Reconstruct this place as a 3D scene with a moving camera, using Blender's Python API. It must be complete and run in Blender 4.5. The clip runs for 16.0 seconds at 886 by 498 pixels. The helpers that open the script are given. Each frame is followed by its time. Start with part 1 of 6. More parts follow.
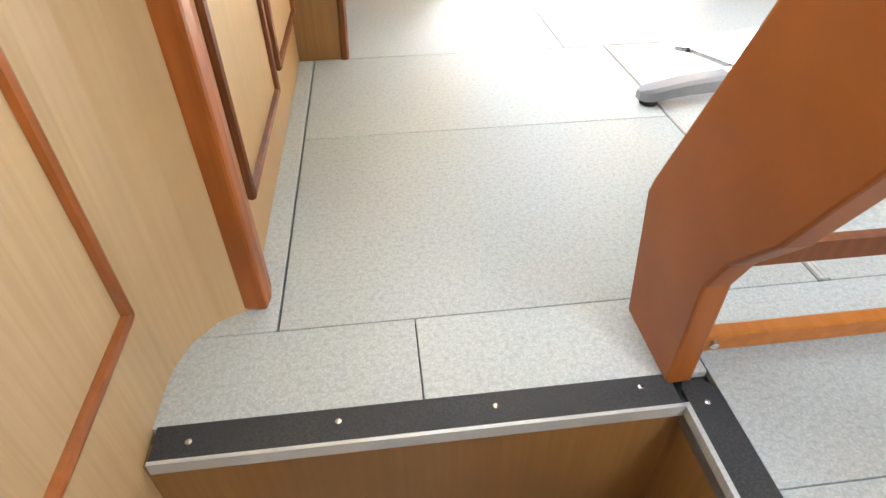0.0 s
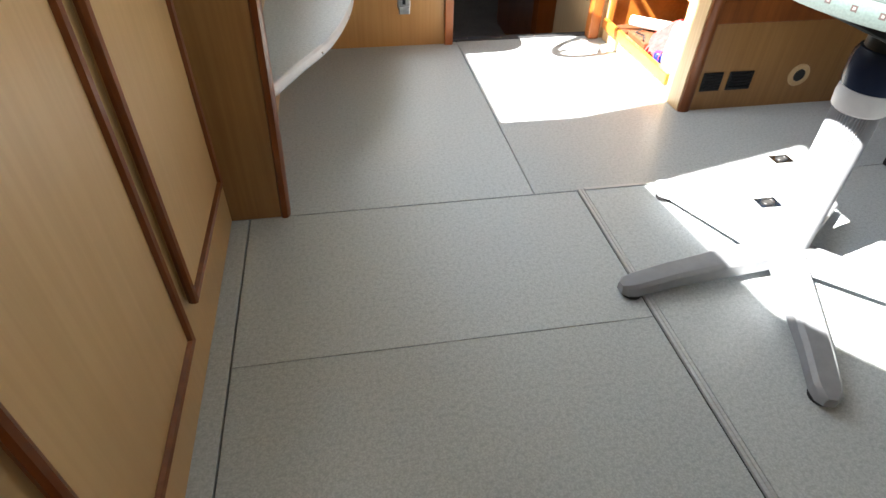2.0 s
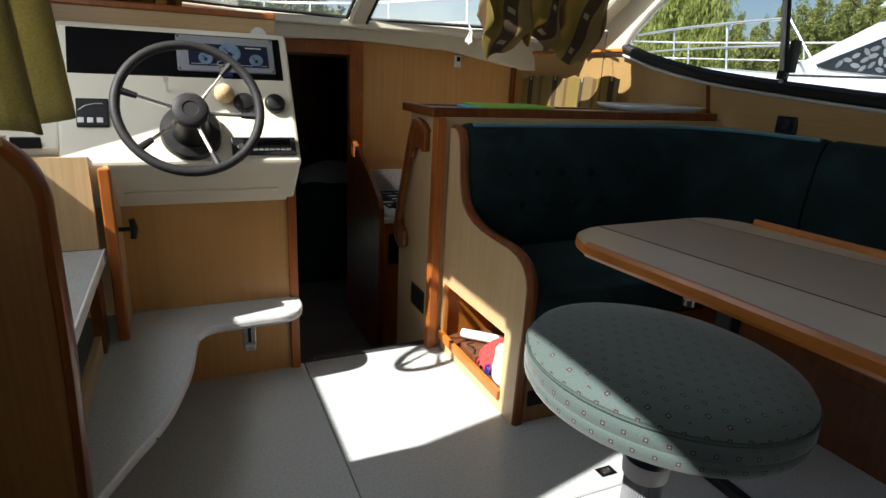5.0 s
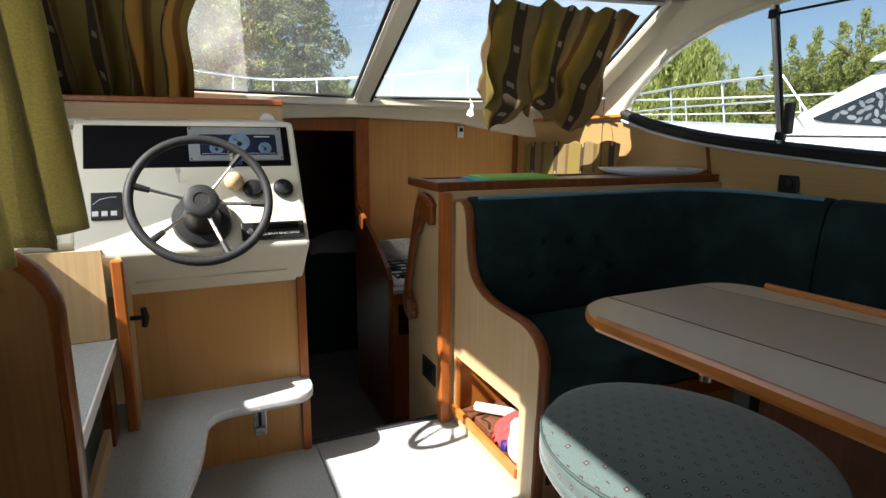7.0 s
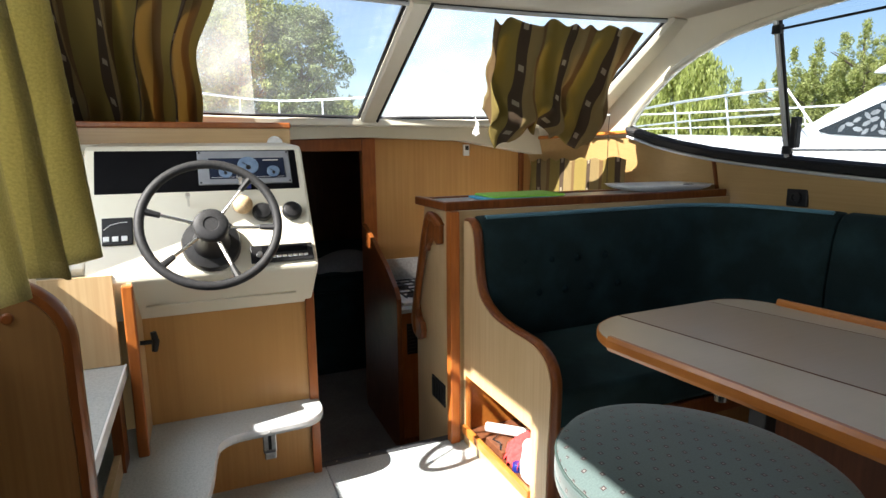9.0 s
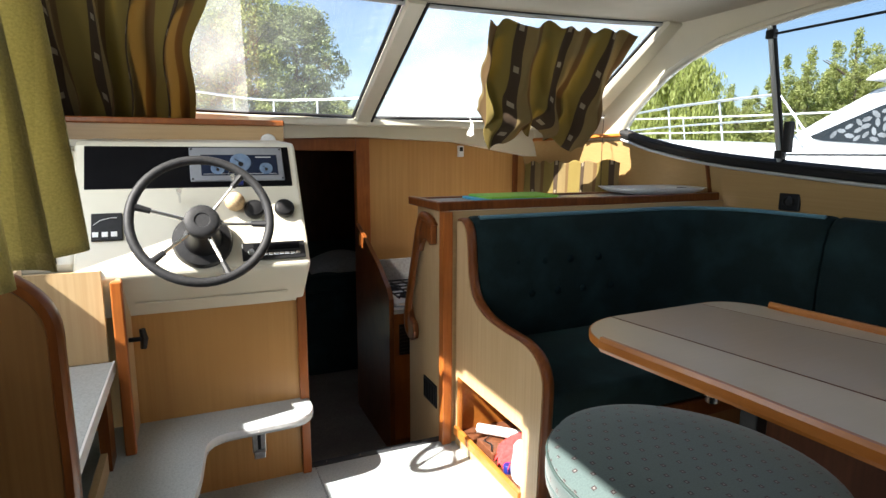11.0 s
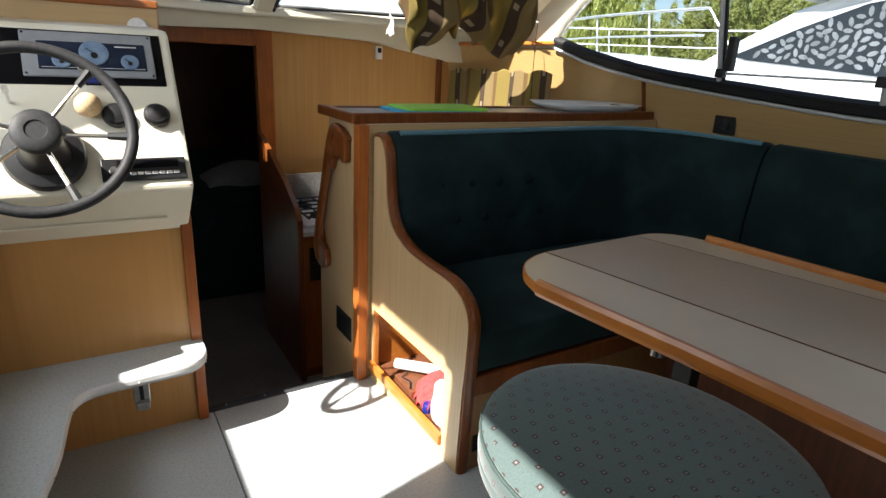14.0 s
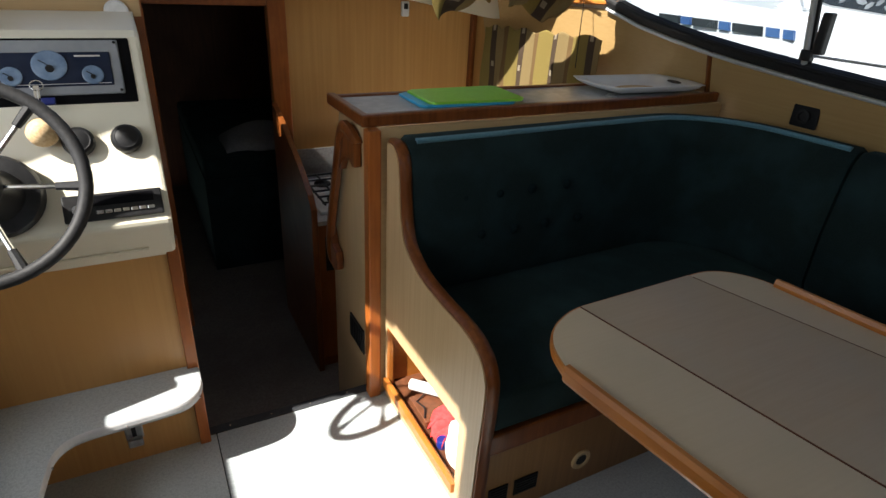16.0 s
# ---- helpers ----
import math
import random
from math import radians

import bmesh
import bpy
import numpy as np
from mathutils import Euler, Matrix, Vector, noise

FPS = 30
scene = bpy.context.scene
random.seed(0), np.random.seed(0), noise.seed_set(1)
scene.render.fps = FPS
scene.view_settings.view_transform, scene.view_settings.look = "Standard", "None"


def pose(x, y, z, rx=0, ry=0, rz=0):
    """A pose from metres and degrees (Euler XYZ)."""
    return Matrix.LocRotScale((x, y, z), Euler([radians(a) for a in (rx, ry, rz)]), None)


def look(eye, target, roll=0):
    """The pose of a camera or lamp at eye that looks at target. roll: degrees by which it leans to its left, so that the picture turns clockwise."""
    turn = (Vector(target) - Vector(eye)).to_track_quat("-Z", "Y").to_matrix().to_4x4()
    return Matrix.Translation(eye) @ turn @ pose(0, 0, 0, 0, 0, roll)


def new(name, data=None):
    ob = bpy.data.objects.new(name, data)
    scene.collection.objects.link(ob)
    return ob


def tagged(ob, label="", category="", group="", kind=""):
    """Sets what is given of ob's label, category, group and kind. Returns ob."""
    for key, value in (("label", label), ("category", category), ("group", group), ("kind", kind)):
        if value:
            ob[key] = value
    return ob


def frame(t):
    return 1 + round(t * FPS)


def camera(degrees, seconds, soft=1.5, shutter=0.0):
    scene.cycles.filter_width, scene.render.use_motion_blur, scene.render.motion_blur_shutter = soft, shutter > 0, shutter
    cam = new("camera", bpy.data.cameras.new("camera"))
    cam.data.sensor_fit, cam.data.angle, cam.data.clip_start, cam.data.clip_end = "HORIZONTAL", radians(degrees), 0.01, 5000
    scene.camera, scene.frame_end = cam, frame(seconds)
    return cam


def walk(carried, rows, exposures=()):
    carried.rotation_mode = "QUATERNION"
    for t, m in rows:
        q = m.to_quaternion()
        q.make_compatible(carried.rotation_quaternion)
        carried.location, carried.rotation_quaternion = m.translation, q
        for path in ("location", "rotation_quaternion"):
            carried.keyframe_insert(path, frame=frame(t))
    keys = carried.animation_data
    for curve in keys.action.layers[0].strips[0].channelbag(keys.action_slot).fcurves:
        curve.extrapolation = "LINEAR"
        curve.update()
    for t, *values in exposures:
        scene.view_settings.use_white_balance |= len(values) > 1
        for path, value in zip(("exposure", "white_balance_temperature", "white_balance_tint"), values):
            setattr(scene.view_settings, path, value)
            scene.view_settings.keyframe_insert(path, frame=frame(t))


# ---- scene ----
cam = camera(75.4, 16.0)
PATH = [
    (0, (-0.58, -1.718, 0.66), (-0.407, -0.189, -0.617), -0.6),
    (0.5, (-0.601, -1.537, 0.625), (-0.372, -0.017, -0.655), -3.5),
    (1, (-0.535, -1.318, 0.646), (-0.249, 0.091, -0.744), 0.5),
    (1.5, (-0.513, -1.269, 0.768), (-0.202, 0.091, -0.665), 4.0),
    (2, (-0.494, -1.247, 0.916), (-0.208, 0.248, -0.382), 1.4),
    (2.5, (-0.462, -1.259, 0.946), (-0.03, 0.224, -0.324), 1.4),
    (3, (-0.478, -1.211, 1.038), (-0.099, 0.343, -0.163), 0.7),
    (3.5, (-0.492, -1.187, 1.093), (0.062, 0.466, 0.113), 5.2),
    (4, (-0.478, -1.17, 1.137), (0.157, 0.517, 0.271), 4.7),
    (4.5, (-0.446, -1.158, 1.216), (0.284, 0.547, 0.469), 3.0),
    (5, (-0.417, -1.181, 1.273), (0.381, 0.555, 0.682), 2.9),
    (7.5, (-0.408, -1.168, 1.342), (0.362, 0.634, 0.943), -0.1),
    (8, (-0.41, -1.165, 1.346), (0.35, 0.643, 0.951), -0.6),
    (8.5, (-0.418, -1.163, 1.355), (0.336, 0.652, 0.985), -0.7),
    (9, (-0.416, -1.163, 1.355), (0.351, 0.652, 1.011), -0.5),
    (11.5, (-0.411, -1.154, 1.34), (0.388, 0.649, 1.007), 0.6),
    (12, (-0.405, -1.138, 1.317), (0.435, 0.644, 0.972), 1.9),
    (12.5, (-0.368, -1.09, 1.243), (0.554, 0.67, 1.011), 3.2),
    (13, (-0.343, -1.037, 1.235), (0.52, 0.737, 0.901), 1.2),
    (13.5, (-0.287, -0.943, 1.256), (0.587, 0.804, 0.827), 0.7),
    (14, (-0.289, -0.898, 1.341), (0.725, 0.706, 0.706), 3.1),
    (14.5, (-0.295, -0.818, 1.374), (0.703, 0.808, 0.772), 5.0),
    (15, (-0.181, -0.61, 1.351), (0.77, 1.053, 0.78), 3.8),
    (15.5, (-0.122, -0.557, 1.478), (0.734, 1.054, 0.659), 4.1),
    (16, (-0.061, -0.601, 1.562), (0.802, 0.976, 0.684), 3.2),
]
walk(cam, [(t, look(eye, target, roll)) for t, eye, target, roll in PATH],
     [(0, 5.05), (0.5, 4.75), (1.0, 4.38), (1.5, 3.88), (2.0, 3.35), (2.5, 2.98), (3.0, 2.6), (3.5, 2.2), (4.0, 1.8), (4.5, 1.4), (5.0, 1.2), (7.5, 1.75), (9.0, 2.05), (12.5, 2.06), (13.5, 2.06), (14.0, 1.9), (14.5, 1.66), (15.5, 1.6), (16.0, 1.5)])

# ---- light ----
SUN_TRAVEL = Vector((0.92, 0.25, -1.0)).normalized()
world = bpy.data.worlds.new("sky")
scene.world = world
world.use_nodes = True
wn = world.node_tree.nodes
sky = wn.new("ShaderNodeTexSky")
sky.sky_type, sky.sun_disc = "NISHITA", False
sky.sun_elevation = math.asin(-SUN_TRAVEL.z)
sky.sun_rotation = math.atan2(-SUN_TRAVEL.x, -SUN_TRAVEL.y)
world.node_tree.links.new(sky.outputs[0], wn["Background"].inputs[0])
wn["Background"].inputs[1].default_value = 0.064
sun_data = bpy.data.lights.new("sun", "SUN")
sun_data.energy, sun_data.angle, sun_data.color = 5.0, radians(0.6), (1.0, 0.95, 0.87)
sun = new("sun", sun_data)
sun.matrix_world = look((-9, -3, 10), Vector((-9, -3, 10)) + SUN_TRAVEL)


def sky_panel(name, at, target, w, h, watts):
    """The sky's light through an opening behind or beside the walker."""
    d = bpy.data.lights.new(name, "AREA")
    d.shape, d.size, d.size_y, d.energy, d.color = "RECTANGLE", w, h, watts, (0.93, 0.97, 1.0)
    o = new(name, d)
    o.matrix_world = look(at, target)
    return o


sky_panel("sky_companionway", (0.4, -2.44, 1.56), (0.4, 0.0, 1.1), 0.68, 0.64, 1.15)
sky_panel("sky_port_window", (-0.99, 0.35, 1.6), (1.0, 0.35, 1.2), 1.3, 0.7, 3.5)


# ---- materials ----
def mat(name, base, rough=0.5, metal=0.0, vary=None, scale=(20, 20, 20), detail=4, bump=0.0, big=None, big_scale=2.0, rnd=0.0, coat=0.0, sheen=0.0, spec=0.5):
    """Principled material with a fine noise between base and vary, a broad one towards big, and relief."""
    m = bpy.data.materials.new(name)
    m.use_nodes = True
    n, l = m.node_tree.nodes, m.node_tree.links
    b = n["Principled BSDF"]
    b.inputs["Roughness"].default_value, b.inputs["Metallic"].default_value = rough, metal
    b.inputs["Coat Weight"].default_value, b.inputs["Sheen Weight"].default_value = coat, sheen
    b.inputs["Specular IOR Level"].default_value = spec
    b.inputs["Base Color"].default_value = (*base, 1)
    if vary is None:
        return m
    tc, mp, nz = n.new("ShaderNodeTexCoord"), n.new("ShaderNodeMapping"), n.new("ShaderNodeTexNoise")
    mp.inputs["Scale"].default_value = scale
    nz.inputs["Scale"].default_value, nz.inputs["Detail"].default_value = 1.0, detail
    l.new(tc.outputs["Object"], mp.inputs[0])
    l.new(mp.outputs[0], nz.inputs["Vector"])
    ramp = n.new("ShaderNodeValToRGB")
    ramp.color_ramp.elements[0].position, ramp.color_ramp.elements[1].position = 0.36, 0.64
    ramp.color_ramp.elements[0].color, ramp.color_ramp.elements[1].color = (*base, 1), (*vary, 1)
    l.new(nz.outputs["Fac"], ramp.inputs[0])
    out = ramp.outputs[0]
    if big is not None:
        nb = n.new("ShaderNodeTexNoise")
        nb.inputs["Scale"].default_value, nb.inputs["Detail"].default_value = big_scale, 5
        l.new(tc.outputs["Object"], nb.inputs["Vector"])
        rb = n.new("ShaderNodeValToRGB")
        rb.color_ramp.elements[0].position, rb.color_ramp.elements[1].position = 0.45, 0.75
        l.new(nb.outputs["Fac"], rb.inputs[0])
        mx = n.new("ShaderNodeMix")
        mx.data_type = "RGBA"
        l.new(rb.outputs[0], mx.inputs[0])
        l.new(out, mx.inputs[6])
        mx.inputs[7].default_value = (*big, 1)
        out = mx.outputs[2]
        rr = n.new("ShaderNodeMapRange")
        l.new(nb.outputs["Fac"], rr.inputs[0])
        rr.inputs[3].default_value, rr.inputs[4].default_value = rough * 0.85, min(1, rough * 1.2)
        l.new(rr.outputs[0], b.inputs["Roughness"])
    if rnd:
        oi, hsv, mr = n.new("ShaderNodeObjectInfo"), n.new("ShaderNodeHueSaturation"), n.new("ShaderNodeMapRange")
        l.new(oi.outputs["Random"], mr.inputs[0])
        mr.inputs[3].default_value, mr.inputs[4].default_value = 1 - rnd, 1 + rnd
        l.new(mr.outputs[0], hsv.inputs["Value"])
        l.new(out, hsv.inputs["Color"])
        out = hsv.outputs[0]
    l.new(out, b.inputs["Base Color"])
    if bump:
        bp = n.new("ShaderNodeBump")
        bp.inputs["Strength"].default_value, bp.inputs["Distance"].default_value = bump, 0.002
        l.new(nz.outputs["Fac"], bp.inputs["Height"])
        l.new(bp.outputs[0], b.inputs["Normal"])
    return m


OAK = mat("oak_laminate", (0.485, 0.335, 0.175), 0.38, vary=(0.545, 0.39, 0.215), scale=(110, 110, 2.5), detail=6, bump=0.04, big=(0.455, 0.31, 0.155), big_scale=1.6)
OAK_W = mat("beech_laminate", (0.477, 0.243, 0.075), 0.36, vary=(0.542, 0.293, 0.098), scale=(62, 62, 1.3), detail=6, bump=0.04, big=(0.46, 0.232, 0.071), big_scale=1.6)
OAK_H = mat("oak_laminate_lying", (0.485, 0.325, 0.16), 0.38, vary=(0.545, 0.375, 0.195), scale=(2.5, 110, 110), detail=6, bump=0.04, big=(0.455, 0.30, 0.14), big_scale=1.6)
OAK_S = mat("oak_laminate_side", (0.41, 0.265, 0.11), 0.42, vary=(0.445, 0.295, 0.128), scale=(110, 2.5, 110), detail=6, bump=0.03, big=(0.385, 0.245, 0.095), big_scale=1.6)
TRIM = mat("cherry_trim", (0.135, 0.038, 0.008), 0.34, vary=(0.20, 0.062, 0.014), scale=(60, 60, 5), detail=5, bump=0.05, big=(0.115, 0.031, 0.006), big_scale=5, coat=0.1, spec=0.3)
CASING = mat("cherry_casing", (0.30, 0.082, 0.014), 0.36, vary=(0.38, 0.115, 0.022), scale=(60, 60, 5), detail=5, bump=0.05, big=(0.19, 0.058, 0.011), big_scale=4, coat=0.1, spec=0.4)
PLY = mat("cherry_stained_ply", (0.27, 0.082, 0.016), 0.4, vary=(0.33, 0.105, 0.022), scale=(40, 5, 5), detail=5, bump=0.04, big=(0.24, 0.068, 0.012), big_scale=3, spec=0.35)
TRIM_L = mat("orange_wood", (0.40, 0.135, 0.022), 0.32, vary=(0.47, 0.175, 0.035), scale=(60, 6, 60), detail=5, bump=0.05, big=(0.34, 0.11, 0.018), big_scale=5, coat=0.1, spec=0.4)
# Dark wood for joints and small things, and painted shade in unlit places.
DARK_SHADE_WOOD = mat("dark_and_shaded_wood", (0.10, 0.035, 0.014), 0.55, vary=(0.15, 0.05, 0.02), scale=(50, 50, 4), detail=5, bump=0.05, big=(0.08, 0.025, 0.01), big_scale=4)
VINYL = mat("grey_vinyl", (0.37, 0.405, 0.418), 0.34, vary=(0.50, 0.54, 0.55), scale=(270, 270, 270), detail=8, bump=0.025, big=(0.325, 0.36, 0.375), big_scale=115, rnd=0.04)
DARK = mat("dark_gap", (0.02, 0.02, 0.02), 0.8)
GRP = mat("cream_fibreglass", (0.70, 0.66, 0.54), 0.32, vary=(0.74, 0.70, 0.58), scale=(6, 6, 6), detail=3, bump=0.02, big=(0.66, 0.62, 0.49), big_scale=3)
LINING = mat("headlining", (0.62, 0.58, 0.50), 0.6, vary=(0.66, 0.62, 0.54), scale=(8, 8, 8), detail=4, bump=0.03, big=(0.56, 0.52, 0.44), big_scale=1.7)
# Broad lighter mottle also paints in sheen and highlights on the cushions.
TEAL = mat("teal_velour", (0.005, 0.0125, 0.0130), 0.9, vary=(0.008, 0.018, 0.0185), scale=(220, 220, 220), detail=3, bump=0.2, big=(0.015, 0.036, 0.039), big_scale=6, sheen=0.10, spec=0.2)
TEAL.node_tree.nodes["Principled BSDF"].inputs["Sheen Tint"].default_value = (0.22, 0.42, 0.42, 1)
TABLE = mat("table_laminate", (0.41, 0.305, 0.195), 0.32, vary=(0.43, 0.322, 0.208), scale=(5, 120, 60), detail=5, bump=0.0, big=(0.40, 0.33, 0.245), big_scale=3)
# Yellower leaf laminate, lightened further as a painted reflection of the window.
TABLE_L = mat("table_leaf_laminate", (0.53, 0.43, 0.30), 0.32, vary=(0.545, 0.444, 0.311), scale=(5, 120, 60), detail=5, bump=0.0, big=(0.47, 0.39, 0.265), big_scale=3)
GREYMETAL = mat("grey_enamel", (0.55, 0.55, 0.56), 0.35, vary=(0.60, 0.60, 0.60), scale=(30, 30, 30), bump=0.02, big=(0.50, 0.50, 0.51), big_scale=6)
ENAMEL = mat("blue_grey_enamel", (0.22, 0.232, 0.255), 0.38, vary=(0.25, 0.262, 0.285), scale=(40, 40, 40), bump=0.03, big=(0.20, 0.21, 0.235), big_scale=6)
OAK_C = mat("cupboard_oak", (0.485, 0.308, 0.127), 0.38, vary=(0.525, 0.338, 0.146), scale=(90, 90, 2.0), detail=6, bump=0.04, big=(0.43, 0.26, 0.10), big_scale=2)
# Lighter teal that paints the sun's highlight on the settee's top edge.
SUNLIT_EDGE = mat("sunlit_teal_edge", (0.06, 0.17, 0.225), 0.85, vary=(0.085, 0.21, 0.27), scale=(150, 150, 150), bump=0.2, sheen=0.3)
# Oak with shade mixed into its colour, for panels that stand unlit.
OAK_SHADED = mat("shade_browned_oak", (0.24, 0.12, 0.037), 0.36, vary=(0.285, 0.147, 0.048), scale=(90, 90, 2.5), detail=6, bump=0.04, big=(0.205, 0.098, 0.03), big_scale=2.2)
BUTTON = mat("dark_button_cloth", (0.004, 0.011, 0.013), 0.9, vary=(0.006, 0.016, 0.018), scale=(200, 200, 200), bump=0.2, spec=0.1)
DULLSTEEL = mat("dull_steel", (0.32, 0.31, 0.30), 0.32, 0.9, vary=(0.42, 0.41, 0.40), scale=(60, 60, 60), bump=0.05)
ALU = mat("aluminium", (0.56, 0.58, 0.60), 0.4, 0.35, vary=(0.48, 0.50, 0.51), scale=(10, 300, 10), bump=0.05)
STEEL = mat("stainless_steel", (0.75, 0.75, 0.75), 0.18, 1.0, vary=(0.68, 0.68, 0.68), scale=(40, 40, 40))
BLACK = mat("black_plastic", (0.011, 0.011, 0.012), 0.38, vary=(0.016, 0.016, 0.017), scale=(60, 60, 60), bump=0.04, spec=0.25)
RUBBER = mat("black_rubber", (0.015, 0.015, 0.016), 0.55, vary=(0.024, 0.024, 0.025), scale=(120, 120, 120), bump=0.1, big=(0.02, 0.02, 0.022), big_scale=8, spec=0.25)
GRIP = mat("dark_grip_strip", (0.018, 0.020, 0.024), 0.6, vary=(0.038, 0.039, 0.043), scale=(300, 300, 300), detail=2, bump=0.3, big=(0.028, 0.03, 0.033), big_scale=9)
GLOSSBLACK = mat("gloss_black_panel", (0.004, 0.004, 0.005), 0.22, vary=(0.006, 0.006, 0.007), scale=(9, 9, 9), spec=0.05)
WHITE = mat("white_plastic", (0.75, 0.75, 0.74), 0.35, vary=(0.79, 0.79, 0.78), scale=(20, 20, 20), bump=0.02)
GREYLAM = mat("grey_shelf_laminate", (0.42, 0.43, 0.43), 0.25, vary=(0.50, 0.51, 0.51), scale=(30, 30, 30), bump=0.02, big=(0.38, 0.39, 0.39), big_scale=4)
GREEN = mat("lime_green_plastic", (0.25, 0.62, 0.05), 0.4, vary=(0.28, 0.66, 0.07), scale=(60, 60, 60), bump=0.04)
BLUE = mat("blue_plastic", (0.03, 0.36, 0.62), 0.4, vary=(0.04, 0.4, 0.66), scale=(60, 60, 60), bump=0.04)
DBLUE = mat("dark_blue_plastic", (0.01, 0.02, 0.16), 0.35)
RED = mat("red_cloth", (0.55, 0.03, 0.03), 0.8, vary=(0.62, 0.05, 0.05), scale=(90, 90, 90), bump=0.2)
CORK = mat("cork", (0.50, 0.33, 0.17), 0.85, vary=(0.62, 0.45, 0.26), scale=(160, 160, 160), bump=0.4)
GAUGE = mat("gauge_face", (0.11, 0.17, 0.27), 0.2, vary=(0.18, 0.26, 0.38), scale=(30, 30, 30))
NAVY = mat("navy_fascia", (0.012, 0.018, 0.038), 0.25, vary=(0.016, 0.023, 0.045), scale=(20, 20, 20), spec=0.15)
CARPET = mat("brown_carpet", (0.13, 0.115, 0.10), 0.9, vary=(0.18, 0.16, 0.14), scale=(90, 90, 90), bump=0.3, big=(0.11, 0.095, 0.08), big_scale=3)
SHEET = mat("grey_bedding", (0.22, 0.22, 0.23), 0.9, vary=(0.27, 0.27, 0.28), scale=(60, 60, 60), bump=0.2)
LINEN = mat("white_linen", (0.7, 0.7, 0.7), 0.9, vary=(0.78, 0.78, 0.78), scale=(60, 60, 60), bump=0.2)
BARK = mat("bark", (0.09, 0.065, 0.045), 0.9, vary=(0.15, 0.11, 0.08), scale=(20, 20, 4), bump=0.5)
WATER = mat("harbour_water", (0.03, 0.05, 0.05), 0.08, vary=(0.04, 0.06, 0.055), scale=(1.5, 3, 1), bump=0.4)
GRASS = mat("bank_grass", (0.06, 0.11, 0.025), 0.9, vary=(0.10, 0.16, 0.04), scale=(3, 3, 3), bump=0.4)
GELCOAT = mat("white_gelcoat", (0.80, 0.80, 0.79), 0.2, vary=(0.76, 0.76, 0.75), scale=(3, 3, 3), big=(0.72, 0.72, 0.70), big_scale=1.2)
TINT = mat("tinted_boat_glass", (0.02, 0.025, 0.03), 0.1, vary=(0.03, 0.035, 0.04), scale=(2, 2, 2), spec=0.2)
BLUEGLASS = mat("blue_curtained_glass", (0.035, 0.08, 0.20), 0.12, vary=(0.05, 0.11, 0.25), scale=(3, 3, 3))
LEAFPRINT = mat("grey_leaf_print", (0.13, 0.137, 0.143), 0.6, vary=(0.22, 0.23, 0.24), scale=(8, 8, 8))
# Steel made paler and less metallic so the tubes look white in sun.
RAILSTEEL = mat("sunlit_rail_steel", (0.82, 0.82, 0.82), 0.32, 0.55, vary=(0.76, 0.76, 0.76), scale=(12, 12, 12))


def leaf_mat(name, a, b):
    m = bpy.data.materials.new(name)
    m.use_nodes = True
    n, l = m.node_tree.nodes, m.node_tree.links
    p = n["Principled BSDF"]
    g, r = n.new("ShaderNodeNewGeometry"), n.new("ShaderNodeValToRGB")
    r.color_ramp.elements[0].color, r.color_ramp.elements[1].color = (*a, 1), (*b, 1)
    l.new(g.outputs["Random Per Island"], r.inputs[0])
    l.new(r.outputs[0], p.inputs["Base Color"])
    p.inputs["Roughness"].default_value = 0.6
    t, mx = n.new("ShaderNodeBsdfTranslucent"), n.new("ShaderNodeMixShader")
    l.new(r.outputs[0], t.inputs[0])
    mx.inputs[0].default_value = 0.42
    l.new(p.outputs[0], mx.inputs[1])
    l.new(t.outputs[0], mx.inputs[2])
    l.new(mx.outputs[0], n["Material Output"].inputs[0])
    return m


LEAF = leaf_mat("poplar_leaves", (0.24, 0.275, 0.065), (0.52, 0.53, 0.20))
LEAF_W = leaf_mat("willow_leaves", (0.27, 0.31, 0.06), (0.56, 0.58, 0.19))
LEAF_S = leaf_mat("silver_leaves", (0.15, 0.19, 0.07), (0.34, 0.38, 0.18))


